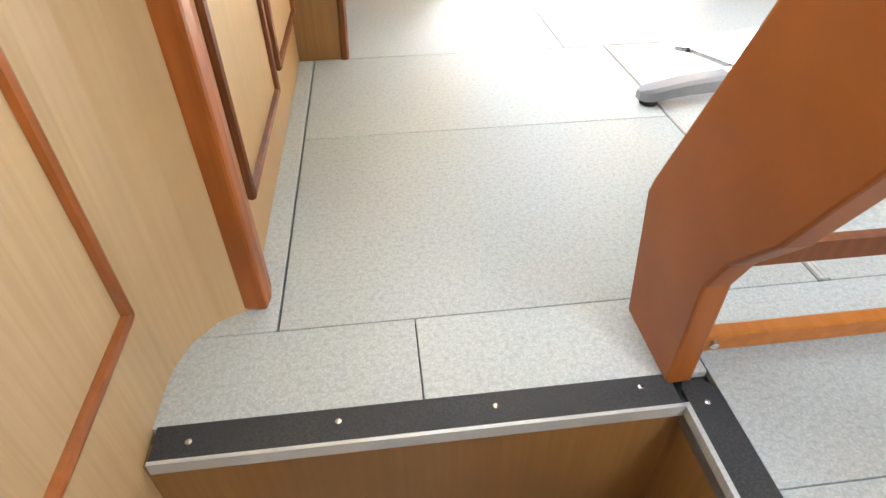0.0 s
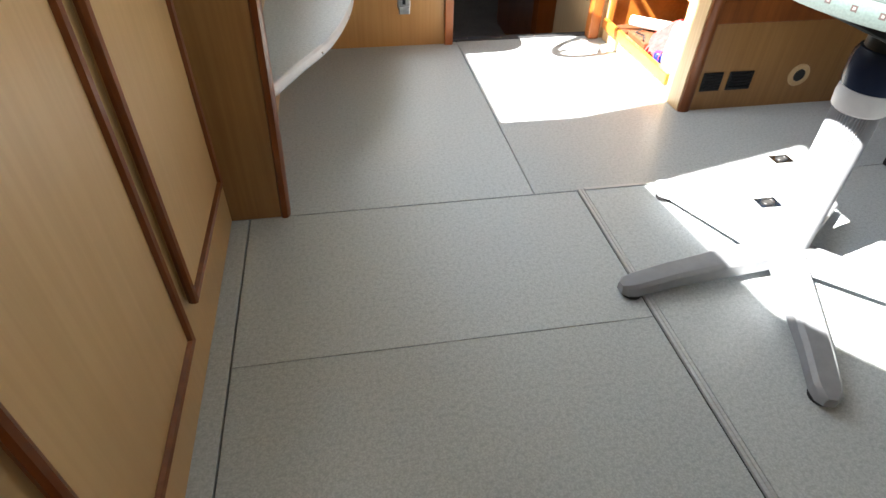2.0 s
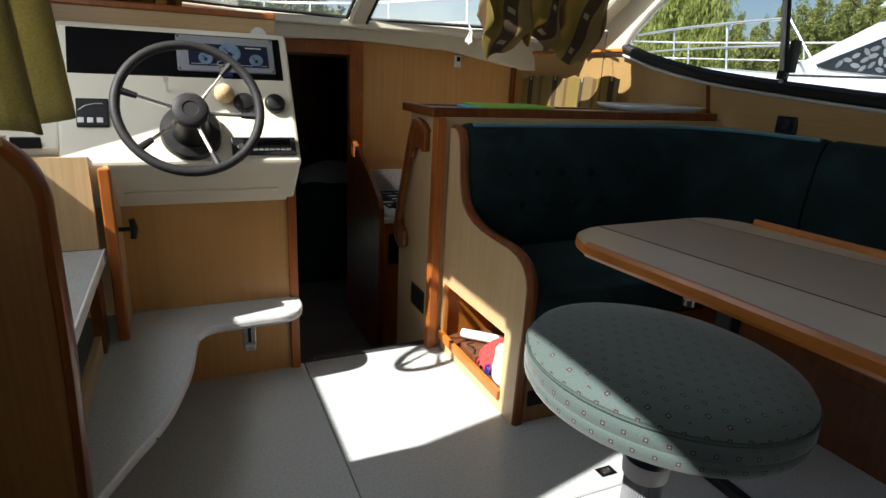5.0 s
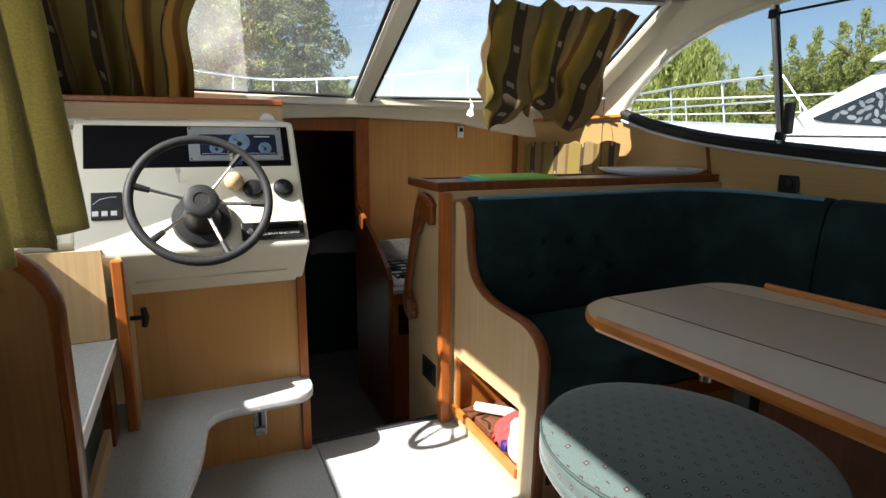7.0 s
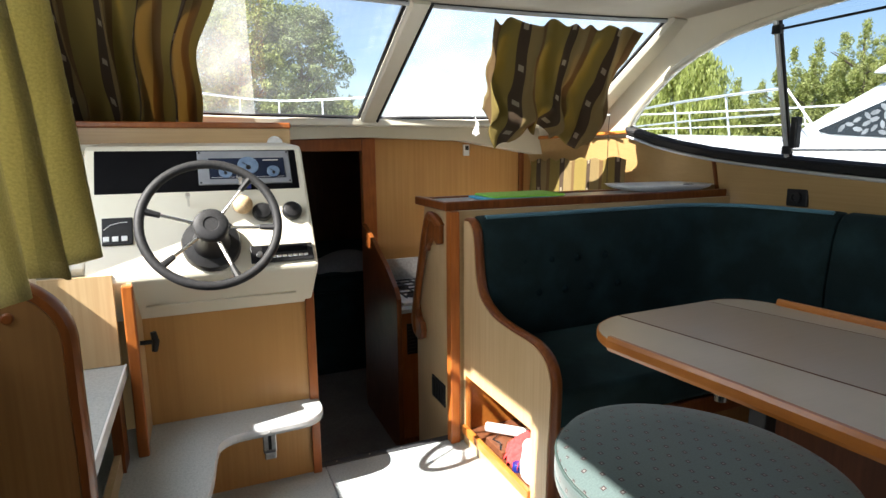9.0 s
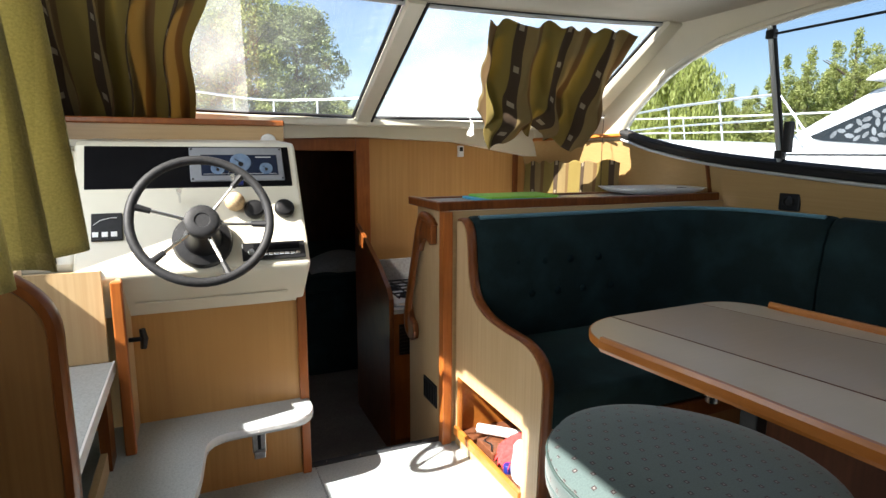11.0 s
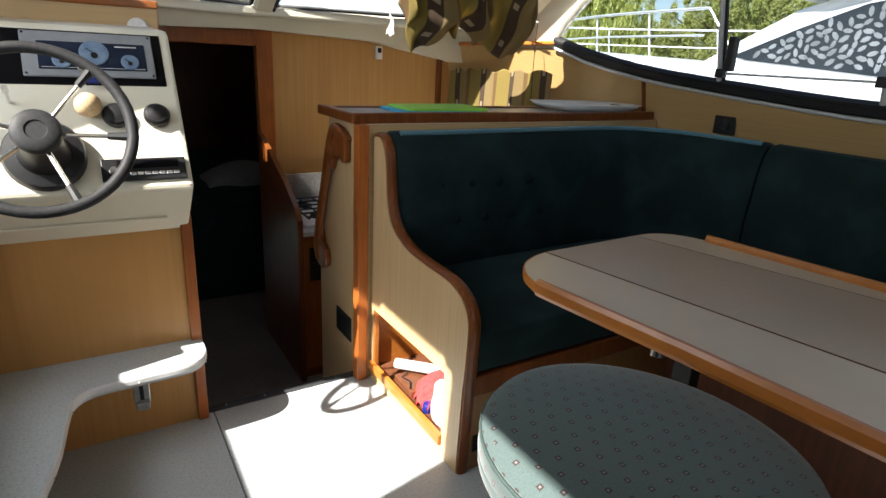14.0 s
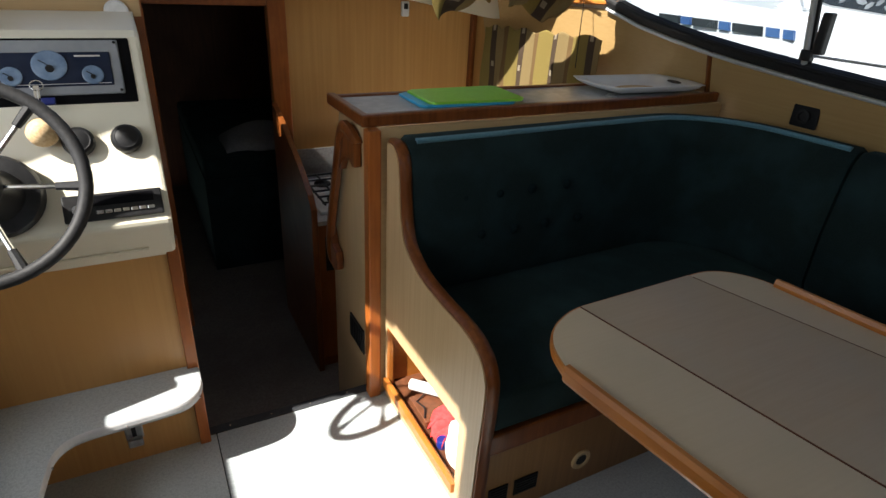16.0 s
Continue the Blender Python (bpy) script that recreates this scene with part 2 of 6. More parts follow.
def glass_mat(name, tint, haze):
    m = bpy.data.materials.new(name)
    m.use_nodes = True
    n, l = m.node_tree.nodes, m.node_tree.links
    n.remove(n["Principled BSDF"])
    t, g, f, mx = n.new("ShaderNodeBsdfTransparent"), n.new("ShaderNodeBsdfGlossy"), n.new("ShaderNodeLayerWeight"), n.new("ShaderNodeMixShader")
    pw, ml = n.new("ShaderNodeMath"), n.new("ShaderNodeMath")
    f.inputs[0].default_value = 0.5
    pw.operation, ml.operation = "POWER", "MULTIPLY_ADD"
    pw.inputs[1].default_value, ml.inputs[1].default_value, ml.inputs[2].default_value = 5.0, 0.8, 0.04
    t.inputs[0].default_value = (*tint, 1)
    g.inputs["Roughness"].default_value = 0.02
    l.new(f.outputs["Facing"], pw.inputs[0])
    l.new(pw.outputs[0], ml.inputs[0])
    l.new(ml.outputs[0], mx.inputs[0])
    l.new(t.outputs[0], mx.inputs[1])
    l.new(g.outputs[0], mx.inputs[2])
    out = mx.outputs[0]
    if haze:
        d, m2, tc, nz, rp = n.new("ShaderNodeBsdfTranslucent"), n.new("ShaderNodeMixShader"), n.new("ShaderNodeTexCoord"), n.new("ShaderNodeTexNoise"), n.new("ShaderNodeMapRange")
        nz.inputs["Scale"].default_value, nz.inputs["Detail"].default_value = 4.0, 8
        l.new(tc.outputs["Object"], nz.inputs["Vector"])
        l.new(nz.outputs["Fac"], rp.inputs[0])
        rp.inputs[1].default_value, rp.inputs[2].default_value = 0.35, 0.7
        rp.inputs[3].default_value, rp.inputs[4].default_value = haze * 0.4, haze
        d.inputs[0].default_value = (0.8, 0.8, 0.78, 1)
        l.new(rp.outputs[0], m2.inputs[0])
        l.new(out, m2.inputs[1])
        l.new(d.outputs[0], m2.inputs[2])
        out = m2.outputs[0]
    l.new(out, n["Material Output"].inputs[0])
    return m


# Tint added to the glass to hold down the brightness outside.
GLASS_T = glass_mat("dimming_side_glass", (0.52, 0.575, 0.63), 0.0)
GLASS_H = glass_mat("hazy_sheet", (0.84, 0.87, 0.86), 0.20)
# Stronger haze here stands in for white sky glare on the starboard pane.
GLASS_S = glass_mat("glare_hazed_windscreen_glass", (0.80, 0.83, 0.84), 0.20)
# Dusty pane, with a tint added that dims the trees behind it.
GLASS_D = glass_mat("dusty_windscreen_glass", (0.66, 0.715, 0.75), 0.07)


def fabric_mat(name, stripes, squares, trans, weave=700.0, relief=0.3):
    """Striped curtain cloth: stripes across u in metres, small pale squares on the dark bands, light coming through."""
    m = bpy.data.materials.new(name)
    m.use_nodes = True
    n, l = m.node_tree.nodes, m.node_tree.links
    p = n["Principled BSDF"]
    p.inputs["Roughness"].default_value = 0.9
    uv, sep = n.new("ShaderNodeUVMap"), n.new("ShaderNodeSeparateXYZ")
    l.new(uv.outputs[0], sep.inputs[0])

    def math_node(op, a, b=0.0):
        k = n.new("ShaderNodeMath")
        k.operation = op
        for i, v in enumerate((a, b)):
            if isinstance(v, (int, float)):
                k.inputs[i].default_value = v
            else:
                l.new(v, k.inputs[i])
        return k.outputs[0]

    u = math_node("FRACT", math_node("MULTIPLY", sep.outputs[0], 1 / 0.36))
    ramp = n.new("ShaderNodeValToRGB")
    ramp.color_ramp.interpolation = "CONSTANT"
    e = ramp.color_ramp.elements
    e[0].position, e[0].color = 0.0, (*stripes[0], 1)
    e[1].position, e[1].color = 0.28, (*stripes[1], 1)
    for pos, c in ((0.45, stripes[2]), (0.72, stripes[3]), (0.86, stripes[0])):
        k = e.new(pos)
        k.color = (*c, 1)
    l.new(u, ramp.inputs[0])
    su = math_node("LESS_THAN", math_node("ABSOLUTE", math_node("SUBTRACT", u, 0.365)), 0.04)
    sv = math_node("LESS_THAN", math_node("FRACT", math_node("MULTIPLY", sep.outputs[1], 1 / 0.21)), 0.15)
    mx = n.new("ShaderNodeMix")
    mx.data_type = "RGBA"
    l.new(math_node("MULTIPLY", su, sv), mx.inputs[0])
    l.new(ramp.outputs[0], mx.inputs[6])
    mx.inputs[7].default_value = (*squares, 1)
    nz = n.new("ShaderNodeTexNoise")
    nz.inputs["Scale"].default_value = weave
    hs, mr = n.new("ShaderNodeHueSaturation"), n.new("ShaderNodeMapRange")
    l.new(uv.outputs[0], nz.inputs["Vector"])
    l.new(nz.outputs["Fac"], mr.inputs[0])
    mr.inputs[3].default_value, mr.inputs[4].default_value = 0.7, 1.3
    l.new(mr.outputs[0], hs.inputs["Value"])
    l.new(mx.outputs[2], hs.inputs["Color"])
    l.new(hs.outputs[0], p.inputs["Base Color"])
    bp = n.new("ShaderNodeBump")
    bp.inputs["Strength"].default_value, bp.inputs["Distance"].default_value = relief, 0.0015
    l.new(nz.outputs["Fac"], bp.inputs["Height"])
    l.new(bp.outputs[0], p.inputs["Normal"])
    t, ms = n.new("ShaderNodeBsdfTranslucent"), n.new("ShaderNodeMixShader")
    l.new(hs.outputs[0], t.inputs[0])
    ms.inputs[0].default_value = trans
    l.new(p.outputs[0], ms.inputs[1])
    l.new(t.outputs[0], ms.inputs[2])
    l.new(ms.outputs[0], n["Material Output"].inputs[0])
    return m


CURTAIN = fabric_mat("striped_curtain", ((0.285, 0.215, 0.060), (0.085, 0.056, 0.034), (0.285, 0.208, 0.09), (0.19, 0.115, 0.045)), (0.38, 0.32, 0.23), 0.47)
CURTAIN_G = fabric_mat("olive_curtain", ((0.56, 0.50, 0.25), (0.46, 0.41, 0.205), (0.59, 0.53, 0.275), (0.51, 0.455, 0.225)), (0.52, 0.465, 0.25), 0.55, 230.0, 0.8)


def dotted_mat():
    """Green stool cloth with rows of small pink-edged diamonds, in metres of UV."""
    m = bpy.data.materials.new("dotted_green_cloth")
    m.use_nodes = True
    n, l = m.node_tree.nodes, m.node_tree.links
    p = n["Principled BSDF"]
    p.inputs["Roughness"].default_value, p.inputs["Sheen Weight"].default_value = 0.9, 0.2
    uv, sep = n.new("ShaderNodeUVMap"), n.new("ShaderNodeSeparateXYZ")
    l.new(uv.outputs[0], sep.inputs[0])

    def op(kind, a, b=0.0):
        k = n.new("ShaderNodeMath")
        k.operation = kind
        for i, v in enumerate((a, b)):
            if isinstance(v, (int, float)):
                k.inputs[i].default_value = v
            else:
                l.new(v, k.inputs[i])
        return k.outputs[0]

    v = op("MULTIPLY", sep.outputs[1], 1 / 0.029)
    shift = op("MULTIPLY", op("MODULO", op("FLOOR", op("ADD", v, 400)), 2.0), 0.5)
    u = op("ADD", op("MULTIPLY", sep.outputs[0], 1 / 0.041), shift)
    du = op("MULTIPLY", op("ABSOLUTE", op("SUBTRACT", op("FRACT", op("ADD", u, 100)), 0.5)), 0.041)
    dv = op("MULTIPLY", op("ABSOLUTE", op("SUBTRACT", op("FRACT", op("ADD", v, 100)), 0.5)), 0.029)
    d = op("MAXIMUM", du, dv)
    rp = n.new("ShaderNodeValToRGB")
    rp.color_ramp.interpolation = "CONSTANT"
    e = rp.color_ramp.elements
    e[0].position, e[0].color = 0.0, (0.16, 0.145, 0.14, 1)
    e[1].position, e[1].color = 0.20, (0.030, 0.018, 0.019, 1)
    k = e.new(0.47)
    k.color = (0.062, 0.092, 0.091, 1)
    l.new(op("MULTIPLY", d, 100.0), rp.inputs[0])
    nz, hs, mr = n.new("ShaderNodeTexNoise"), n.new("ShaderNodeHueSaturation"), n.new("ShaderNodeMapRange")
    nz.inputs["Scale"].default_value, nz.inputs["Detail"].default_value = 260.0, 4
    l.new(uv.outputs[0], nz.inputs["Vector"])
    l.new(nz.outputs["Fac"], mr.inputs[0])
    mr.inputs[3].default_value, mr.inputs[4].default_value = 0.65, 1.35
    l.new(mr.outputs[0], hs.inputs["Value"])
    l.new(rp.outputs[0], hs.inputs["Color"])
    l.new(hs.outputs[0], p.inputs["Base Color"])
    bp = n.new("ShaderNodeBump")
    bp.inputs["Strength"].default_value, bp.inputs["Distance"].default_value = 0.3, 0.001
    l.new(nz.outputs["Fac"], bp.inputs["Height"])
    l.new(bp.outputs[0], p.inputs["Normal"])
    return m


DOTTED = dotted_mat()


# ---- mesh helpers (all in world metres) ----
def thing(name, at, label, category, group="", kind=""):
    ob = new(name)
    ob.location = at
    ob.empty_display_size = 0.05
    return tagged(ob, label, category, group, kind)


def origin_of(ob):
    o = Vector((0, 0, 0))
    while ob is not None:
        o += ob.location
        ob = ob.parent
    return o


def part(name, bm, material, parent=None, label="", smooth=False, bevel=0.0):
    me = bpy.data.meshes.new(name)
    bmesh.ops.recalc_face_normals(bm, faces=bm.faces)
    if parent is not None:
        bmesh.ops.translate(bm, verts=bm.verts, vec=-origin_of(parent))
    bm.to_mesh(me)
    bm.free()
    me.materials.append(material)
    if smooth:
        me.shade_smooth()
        me.set_sharp_from_angle(angle=radians(40))
    ob = new(name, me)
    ob.parent = parent
    if bevel:
        b = ob.modifiers.new("bevel", "BEVEL")
        b.width, b.segments, b.limit_method, b.angle_limit = bevel, 2, "ANGLE", radians(50)
    if label:
        ob["label"] = label
    return ob


def struct(name, bm, material, label="", bevel=0.0, smooth=False):
    return tagged(part(name, bm, material, None, "", smooth, bevel), label, "", "", "structure")


def box(x0, x1, y0, y1, z0, z1, bm=None):
    bm = bm or bmesh.new()
    r = bmesh.ops.create_cube(bm, size=1)
    bmesh.ops.transform(bm, verts=r["verts"], matrix=Matrix.LocRotScale(((x0 + x1) / 2, (y0 + y1) / 2, (z0 + z1) / 2), None, (x1 - x0, y1 - y0, z1 - z0)))
    return bm


def prism(pts, lo, hi, axis="z", bm=None):
    """A polygon of two coordinates drawn out along the third axis."""
    bm = bm or bmesh.new()

    def at(p, h):
        return {"z": (p[0], p[1], h), "x": (h, p[0], p[1]), "y": (p[0], h, p[1])}[axis]

    a = [bm.verts.new(at(p, lo)) for p in pts]
    b = [bm.verts.new(at(p, hi)) for p in pts]
    bm.faces.new(a)
    bm.faces.new(b[::-1])
    for i in range(len(pts)):
        j = (i + 1) % len(pts)
        bm.faces.new((a[i], b[i], b[j], a[j]))
    return bm


def tube(path, r, sides=10, closed=False, flat=1.0, bm=None):
    """A rod of radius r (or a list of radii) along a path; flat squeezes it along its second axis."""
    bm = bm or bmesh.new()
    pts = [Vector(p) for p in path]
    n = len(pts)
    rings = []
    up = None
    for i, p in enumerate(pts):
        a = pts[i - 1] if (i > 0 or closed) else p
        b = pts[(i + 1) % n] if (i < n - 1 or closed) else p
        t = (b - a).normalized()
        if up is None:
            up = t.orthogonal().normalized()
        up = (up - t * up.dot(t)).normalized()
        side = t.cross(up)
        rad = r[i] if isinstance(r, (list, tuple)) else r
        rings.append([bm.verts.new(p + (up * math.cos(k * 2 * math.pi / sides) + side * math.sin(k * 2 * math.pi / sides) * flat) * rad) for k in range(sides)])
    for i in range(n if closed else n - 1):
        q, s = rings[i], rings[(i + 1) % n]
        for k in range(sides):
            bm.faces.new((q[k], q[(k + 1) % sides], s[(k + 1) % sides], s[k]))
    if not closed:
        bm.faces.new(rings[0][::-1])
        bm.faces.new(rings[-1])
    return bm


def sweep(path, width, height, bm=None, side=Vector((1, 0, 0))):
    """A rectangular moulding along a path in the plane across side."""
    bm = bm or bmesh.new()
    pts = [Vector(p) for p in path]
    rings = []
    for i, p in enumerate(pts):
        t = (pts[min(i + 1, len(pts) - 1)] - pts[max(i - 1, 0)]).normalized()
        nrm = t.cross(side).normalized()
        rings.append([bm.verts.new(p + side * (width / 2 * sx) + nrm * (height / 2 * sn)) for sx, sn in ((-1, -0.5), (-0.5, -1), (0.5, -1), (1, -0.5), (1, 0.5), (0.5, 1), (-0.5, 1), (-1, 0.5))])
    for q, s in zip(rings, rings[1:]):
        for k in range(8):
            bm.faces.new((q[k], q[(k + 1) % 8], s[(k + 1) % 8], s[k]))
    bm.faces.new(rings[0][::-1])
    bm.faces.new(rings[-1])
    return bm


def lathe(profile, seg=24, m=Matrix.Identity(4), bm=None, sx=1.0, sy=1.0):
    """A profile of (radius, height) turned round the z axis of m."""
    bm = bm or bmesh.new()
    rings = [[bm.verts.new(m @ Vector((r * sx * math.cos(k * 2 * math.pi / seg), r * sy * math.sin(k * 2 * math.pi / seg), h))) for k in range(seg)] for r, h in profile]
    for q, s in zip(rings, rings[1:]):
        for k in range(seg):
            bm.faces.new((q[k], q[(k + 1) % seg], s[(k + 1) % seg], s[k]))
    bm.faces.new(rings[0][::-1])
    bm.faces.new(rings[-1])
    return bm


def grid(f, nu, nv, bm=None, uv=None):
    """A sheet of points f(u, v), u and v from 0 to 1; uv(u, v) gives cloth coordinates."""
    bm = bm or bmesh.new()
    vs = [[bm.verts.new(f(i / nu, j / nv)) for j in range(nv + 1)] for i in range(nu + 1)]
    lay = bm.loops.layers.uv.verify() if uv else None
    for i in range(nu):
        for j in range(nv):
            fc = bm.faces.new((vs[i][j], vs[i + 1][j], vs[i + 1][j + 1], vs[i][j + 1]))
            if uv:
                for lp, (a, b) in zip(fc.loops, ((i, j), (i + 1, j), (i + 1, j + 1), (i, j + 1))):
                    lp[lay].uv = uv(a / nu, b / nv)
    return bm


def smoothline(pts, steps=6, closed=False):
    """Catmull-Rom through pts."""
    p = [Vector(q) for q in pts]
    n = len(p)
    out = []
    for i in range(n if closed else n - 1):
        a, b, c, d = (p[(i + k) % n] if closed else p[min(max(i + k, 0), n - 1)] for k in (-1, 0, 1, 2))
        for s in range(steps):
            t = s / steps
            out.append(0.5 * (2 * b + (c - a) * t + (2 * a - 5 * b + 4 * c - d) * t * t + (3 * b - a - 3 * c + d) * t ** 3))
    if not closed:
        out.append(p[-1])
    return out


def solid(ob, t, offset=0.0):
    s = ob.modifiers.new("thickness", "SOLIDIFY")
    s.thickness, s.offset = t, offset
    return ob


def lerp(x, xs, ys):
    return float(np.interp(x, xs, ys))



# ---- hull, floors, walls ----
WELL = (-0.913, -0.207, -2.5, -1.297)  # stairwell down to the aft cabin


def side_x(y, z, hand=1):
    """The starboard topside, which leans in upwards and tapers forward; hand -1 is port."""
    taper = 0.364 * max(0.0, (y - 1.2) / 1.52) ** 1.3
    x = 2.30 - 0.25 * (z - 1.15) - taper
    return x if hand > 0 else 1.2 - x


def top_z(y):
    return lerp(y, [-3, 1.34, 1.99, 3], [2.05, 2.05, 1.56, 1.50])


def side_shell(name, hand, lo, hi, y_tip, label):
    """A side of the cabin as two strips, under and over its window."""
    ys = sorted(set([round(-2.5 + 0.1 * k, 3) for k in range(53)] + [y_tip, 1.34, 1.99, 0.05, 0.056, -0.36, -0.372, 0.855, 0.865, -0.76, -0.68, -0.55]))
    bm = bmesh.new()
    rows = []
    for y in ys:
        t = top_z(y)
        a, b = (lo(y), hi(y)) if y < y_tip else (lo(y_tip), lo(y_tip))
        a, b = min(a, t), min(b, t)
        rows.append([bm.verts.new((side_x(y, z, hand), y, z)) for z in (-0.6, 0.6, a, b, t)])
    for p, q in zip(rows, rows[1:]):
        for k in (0, 1, 3):
            if k == 3 and (p[3].co - p[4].co).length + (q[3].co - q[4].co).length < 1e-6:
                continue
            bm.faces.new((p[k], q[k], q[k + 1], p[k + 1]))
    ob = struct(name, bm, GRP, label)
    solid(ob, 0.05, 1.0 if hand > 0 else 1.0)
    return ob


def star_lo(y):
    return lerp(y, [-3, -0.6, 0.3, 0.76, 1.2, 1.55, 1.79], [1.20, 1.21, 1.24, 1.275, 1.315, 1.38, 1.465])


# Window is closed aft of -0.76, out of view, to cut the light.
def star_hi(y):
    return lerp(y, [-3, -0.80, -0.76, -0.68, -0.55, 0.0, 0.55, 0.83, 1.08, 1.3, 1.45, 1.6, 1.72, 1.79], [1.20, 1.206, 1.82, 1.93, 1.96, 1.96, 1.945, 1.925, 1.895, 1.83, 1.76, 1.65, 1.55, 1.465])


# Unseen opening, shaped by the sun patches indoors; solid stretch added as sun blocker.
def port_lo(y):
    return lerp(y, [-3, -1.7, -1.3, -0.92, -0.372, -0.36, 0.05, 0.056], [2.0, 2.0, 1.76, 1.53, 1.47, 2.01, 2.032, 1.20])


def port_hi(y):
    return lerp(y, [-3, -0.15, 0.05, 0.06, 0.62, 0.855, 0.865], [2.01, 2.01, 2.034, 2.05, 2.05, 2.02, 1.20])


side_shell("wall_starboard", 1, star_lo, star_hi, 1.79, "cream fibreglass cabin side with a long window")
side_shell("wall_port", -1, port_lo, port_hi, 0.9, "cream fibreglass cabin side with a long window")

# wood lining below the starboard window
bm = bmesh.new()
rows = []
for k in range(40):
    y = -2.3 + k * 5.0 / 39
    t = star_lo(min(y, 1.79)) - 0.045 if y < 1.85 else 1.42
    rows.append([bm.verts.new((side_x(y, z) - 0.006, y, z)) for z in (-0.5, 0.7, t)])
for p, q in zip(rows, rows[1:]):
    for k in (0, 1):
        bm.faces.new((p[k], q[k], q[k + 1], p[k + 1]))
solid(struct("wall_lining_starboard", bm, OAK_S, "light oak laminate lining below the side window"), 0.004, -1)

# ceiling with a bowed front edge
front = [(2.08, 1.33), (1.7, 1.41), (1.2, 1.47), (0.6, 1.50), (0.0, 1.47), (-0.5, 1.41), (-0.88, 1.33)]
struct("ceiling", prism(front + [(-0.88, -2.5), (2.08, -2.5)], 2.035, 2.08), LINING, "cream headlining with a bowed front edge", 0.006)
struct("trim_ceiling", tube([(x, y + 0.012, 2.028) for x, y in front], 0.014, 8), ALU, "aluminium rail along the ceiling's front edge")

# unseen aft bulkhead with the companion opening, closed up to limit light from behind
bm = box(-1.2, 2.4, -2.5, -2.45, -0.1, 0.55)
box(-1.2, -0.1, -2.5, -2.45, 0.55, 2.05, bm)
box(-0.1, 0.05, -2.5, -2.45, 0.55, 2.05, bm)
box(0.75, 0.9, -2.5, -2.45, 0.55, 2.05, bm)
# Sill added to keep light off the floor behind the ladder.
box(0.05, 0.75, -2.5, -2.45, 0.55, 1.22, bm)
box(0.9, 2.4, -2.5, -2.45, 0.55, 2.05, bm)
box(-1.2, 2.4, -2.5, -2.45, 1.9, 2.05, bm)
struct("wall_aft", bm, OAK, "unseen light oak bulkhead, companionway opening sized to limit light")

# saloon floor: a dark base with vinyl-covered panels let in
floor = struct("floor", box(-0.15, 2.4, -2.46, 1.16, -0.06, -0.012), DARK, "grey mottled vinyl boat floor in removable panels")
part("floor_base", box(-1.2, -0.15, -1.25, 1.16, -0.06, -0.012), DARK, floor)
PANELS = [
    (-0.767, 0.125, -0.485, 0.0), (-0.767, 0.125, -1.092, -0.485), (-1.0, -0.767, -1.092, 0.0), (-1.15, 0.0, 0.0, 1.15),
    (0.0, 2.3, 0.0, 1.15), (0.147, 2.3, -1.092, 0.0), (-1.0, -0.555, -1.248, -1.092), (-0.555, -0.148, -1.248, -1.092),
    (-0.148, 2.3, -1.425, -1.092), (-0.148, 2.3, -2.45, -1.425),
]
for x0, x1, y0, y1 in PANELS:
    gx0, gx1, gy0, gy1 = (0.0019 if abs(c) < 0.001 or abs(c + 0.767) < 0.001 else 0.0009 for c in (x0, x1, y0, y1))
    part("floor_panel", box(x0 + gx0, x1 - gx1, y0 + gy0, y1 - gy1, -0.02, 0.0), VINYL, floor, "", False, 0.0012)
bm = prism([(0.1275, -0.002), (0.1285, 0.0035), (0.1345, 0.0035), (0.136, 0.0), (0.138, 0.0035), (0.1435, 0.0035), (0.1445, -0.002)], -1.09, 0.005, "y")
struct("trim_floor_strip", bm, ALU, "aluminium joint strip in the floor")
bm = prism([(0.147, -0.001), (0.9, -0.001), (0.9, 0.009), (0.147, 0.009)], -0.002, 0.003, "z")
struct("trim_floor_strip_cross", bm, ALU, "aluminium joint strip in the floor")

# stairwell to the aft cabin
x0, x1, y0, y1 = WELL
# Riser and side take the darker oak as painted shade.
struct("well_front", box(x0, x1, y1 - 0.001, y1 + 0.03, -0.75, -0.005), OAK_SHADED, "oak riser below the saloon floor, browned for shade")
struct("well_side", box(x1, x1 + 0.03, y0, y1, -0.75, -0.013), OAK_SHADED, "oak side of the stairwell, browned for shade")
struct("well_floor", box(x0 - 0.3, x1 + 0.05, y0 - 0.3, y1 + 0.05, -0.80, -0.75), VINYL, "grey vinyl aft cabin floor")
# Stairwell end is coloured dark as painted shade.
struct("well_back", box(x0, x1, y0 - 0.03, y0, -0.75, 0.0), DARK_SHADE_WOOD, "wooden end of the stairwell, darkened as shade")
edge = thing("step_edging", (-0.55, -1.27, 0), "dark grip strip in a screwed metal angle round the stairwell", "edging")
part("strip", box(-0.906, -0.209, -1.297, -1.247, -0.004, 0.004), GRIP, edge, "dark grip strip", False, 0.001)
part("angle", box(-0.906, -0.205, -1.303, -1.2975, -0.016, 0.005), ALU, edge, "aluminium angle")
part("strip", prism([(-0.2, -2.4), (-0.2, -1.275), (-0.193, -1.262), (-0.165, -1.262), (-0.15, -1.28), (-0.15, -2.4)], -0.004, 0.004), GRIP, edge, "dark grip strip")
part("angle", box(-0.207, -0.2, -2.4, -1.297, -0.035, 0.005), ALU, edge, "aluminium angle")
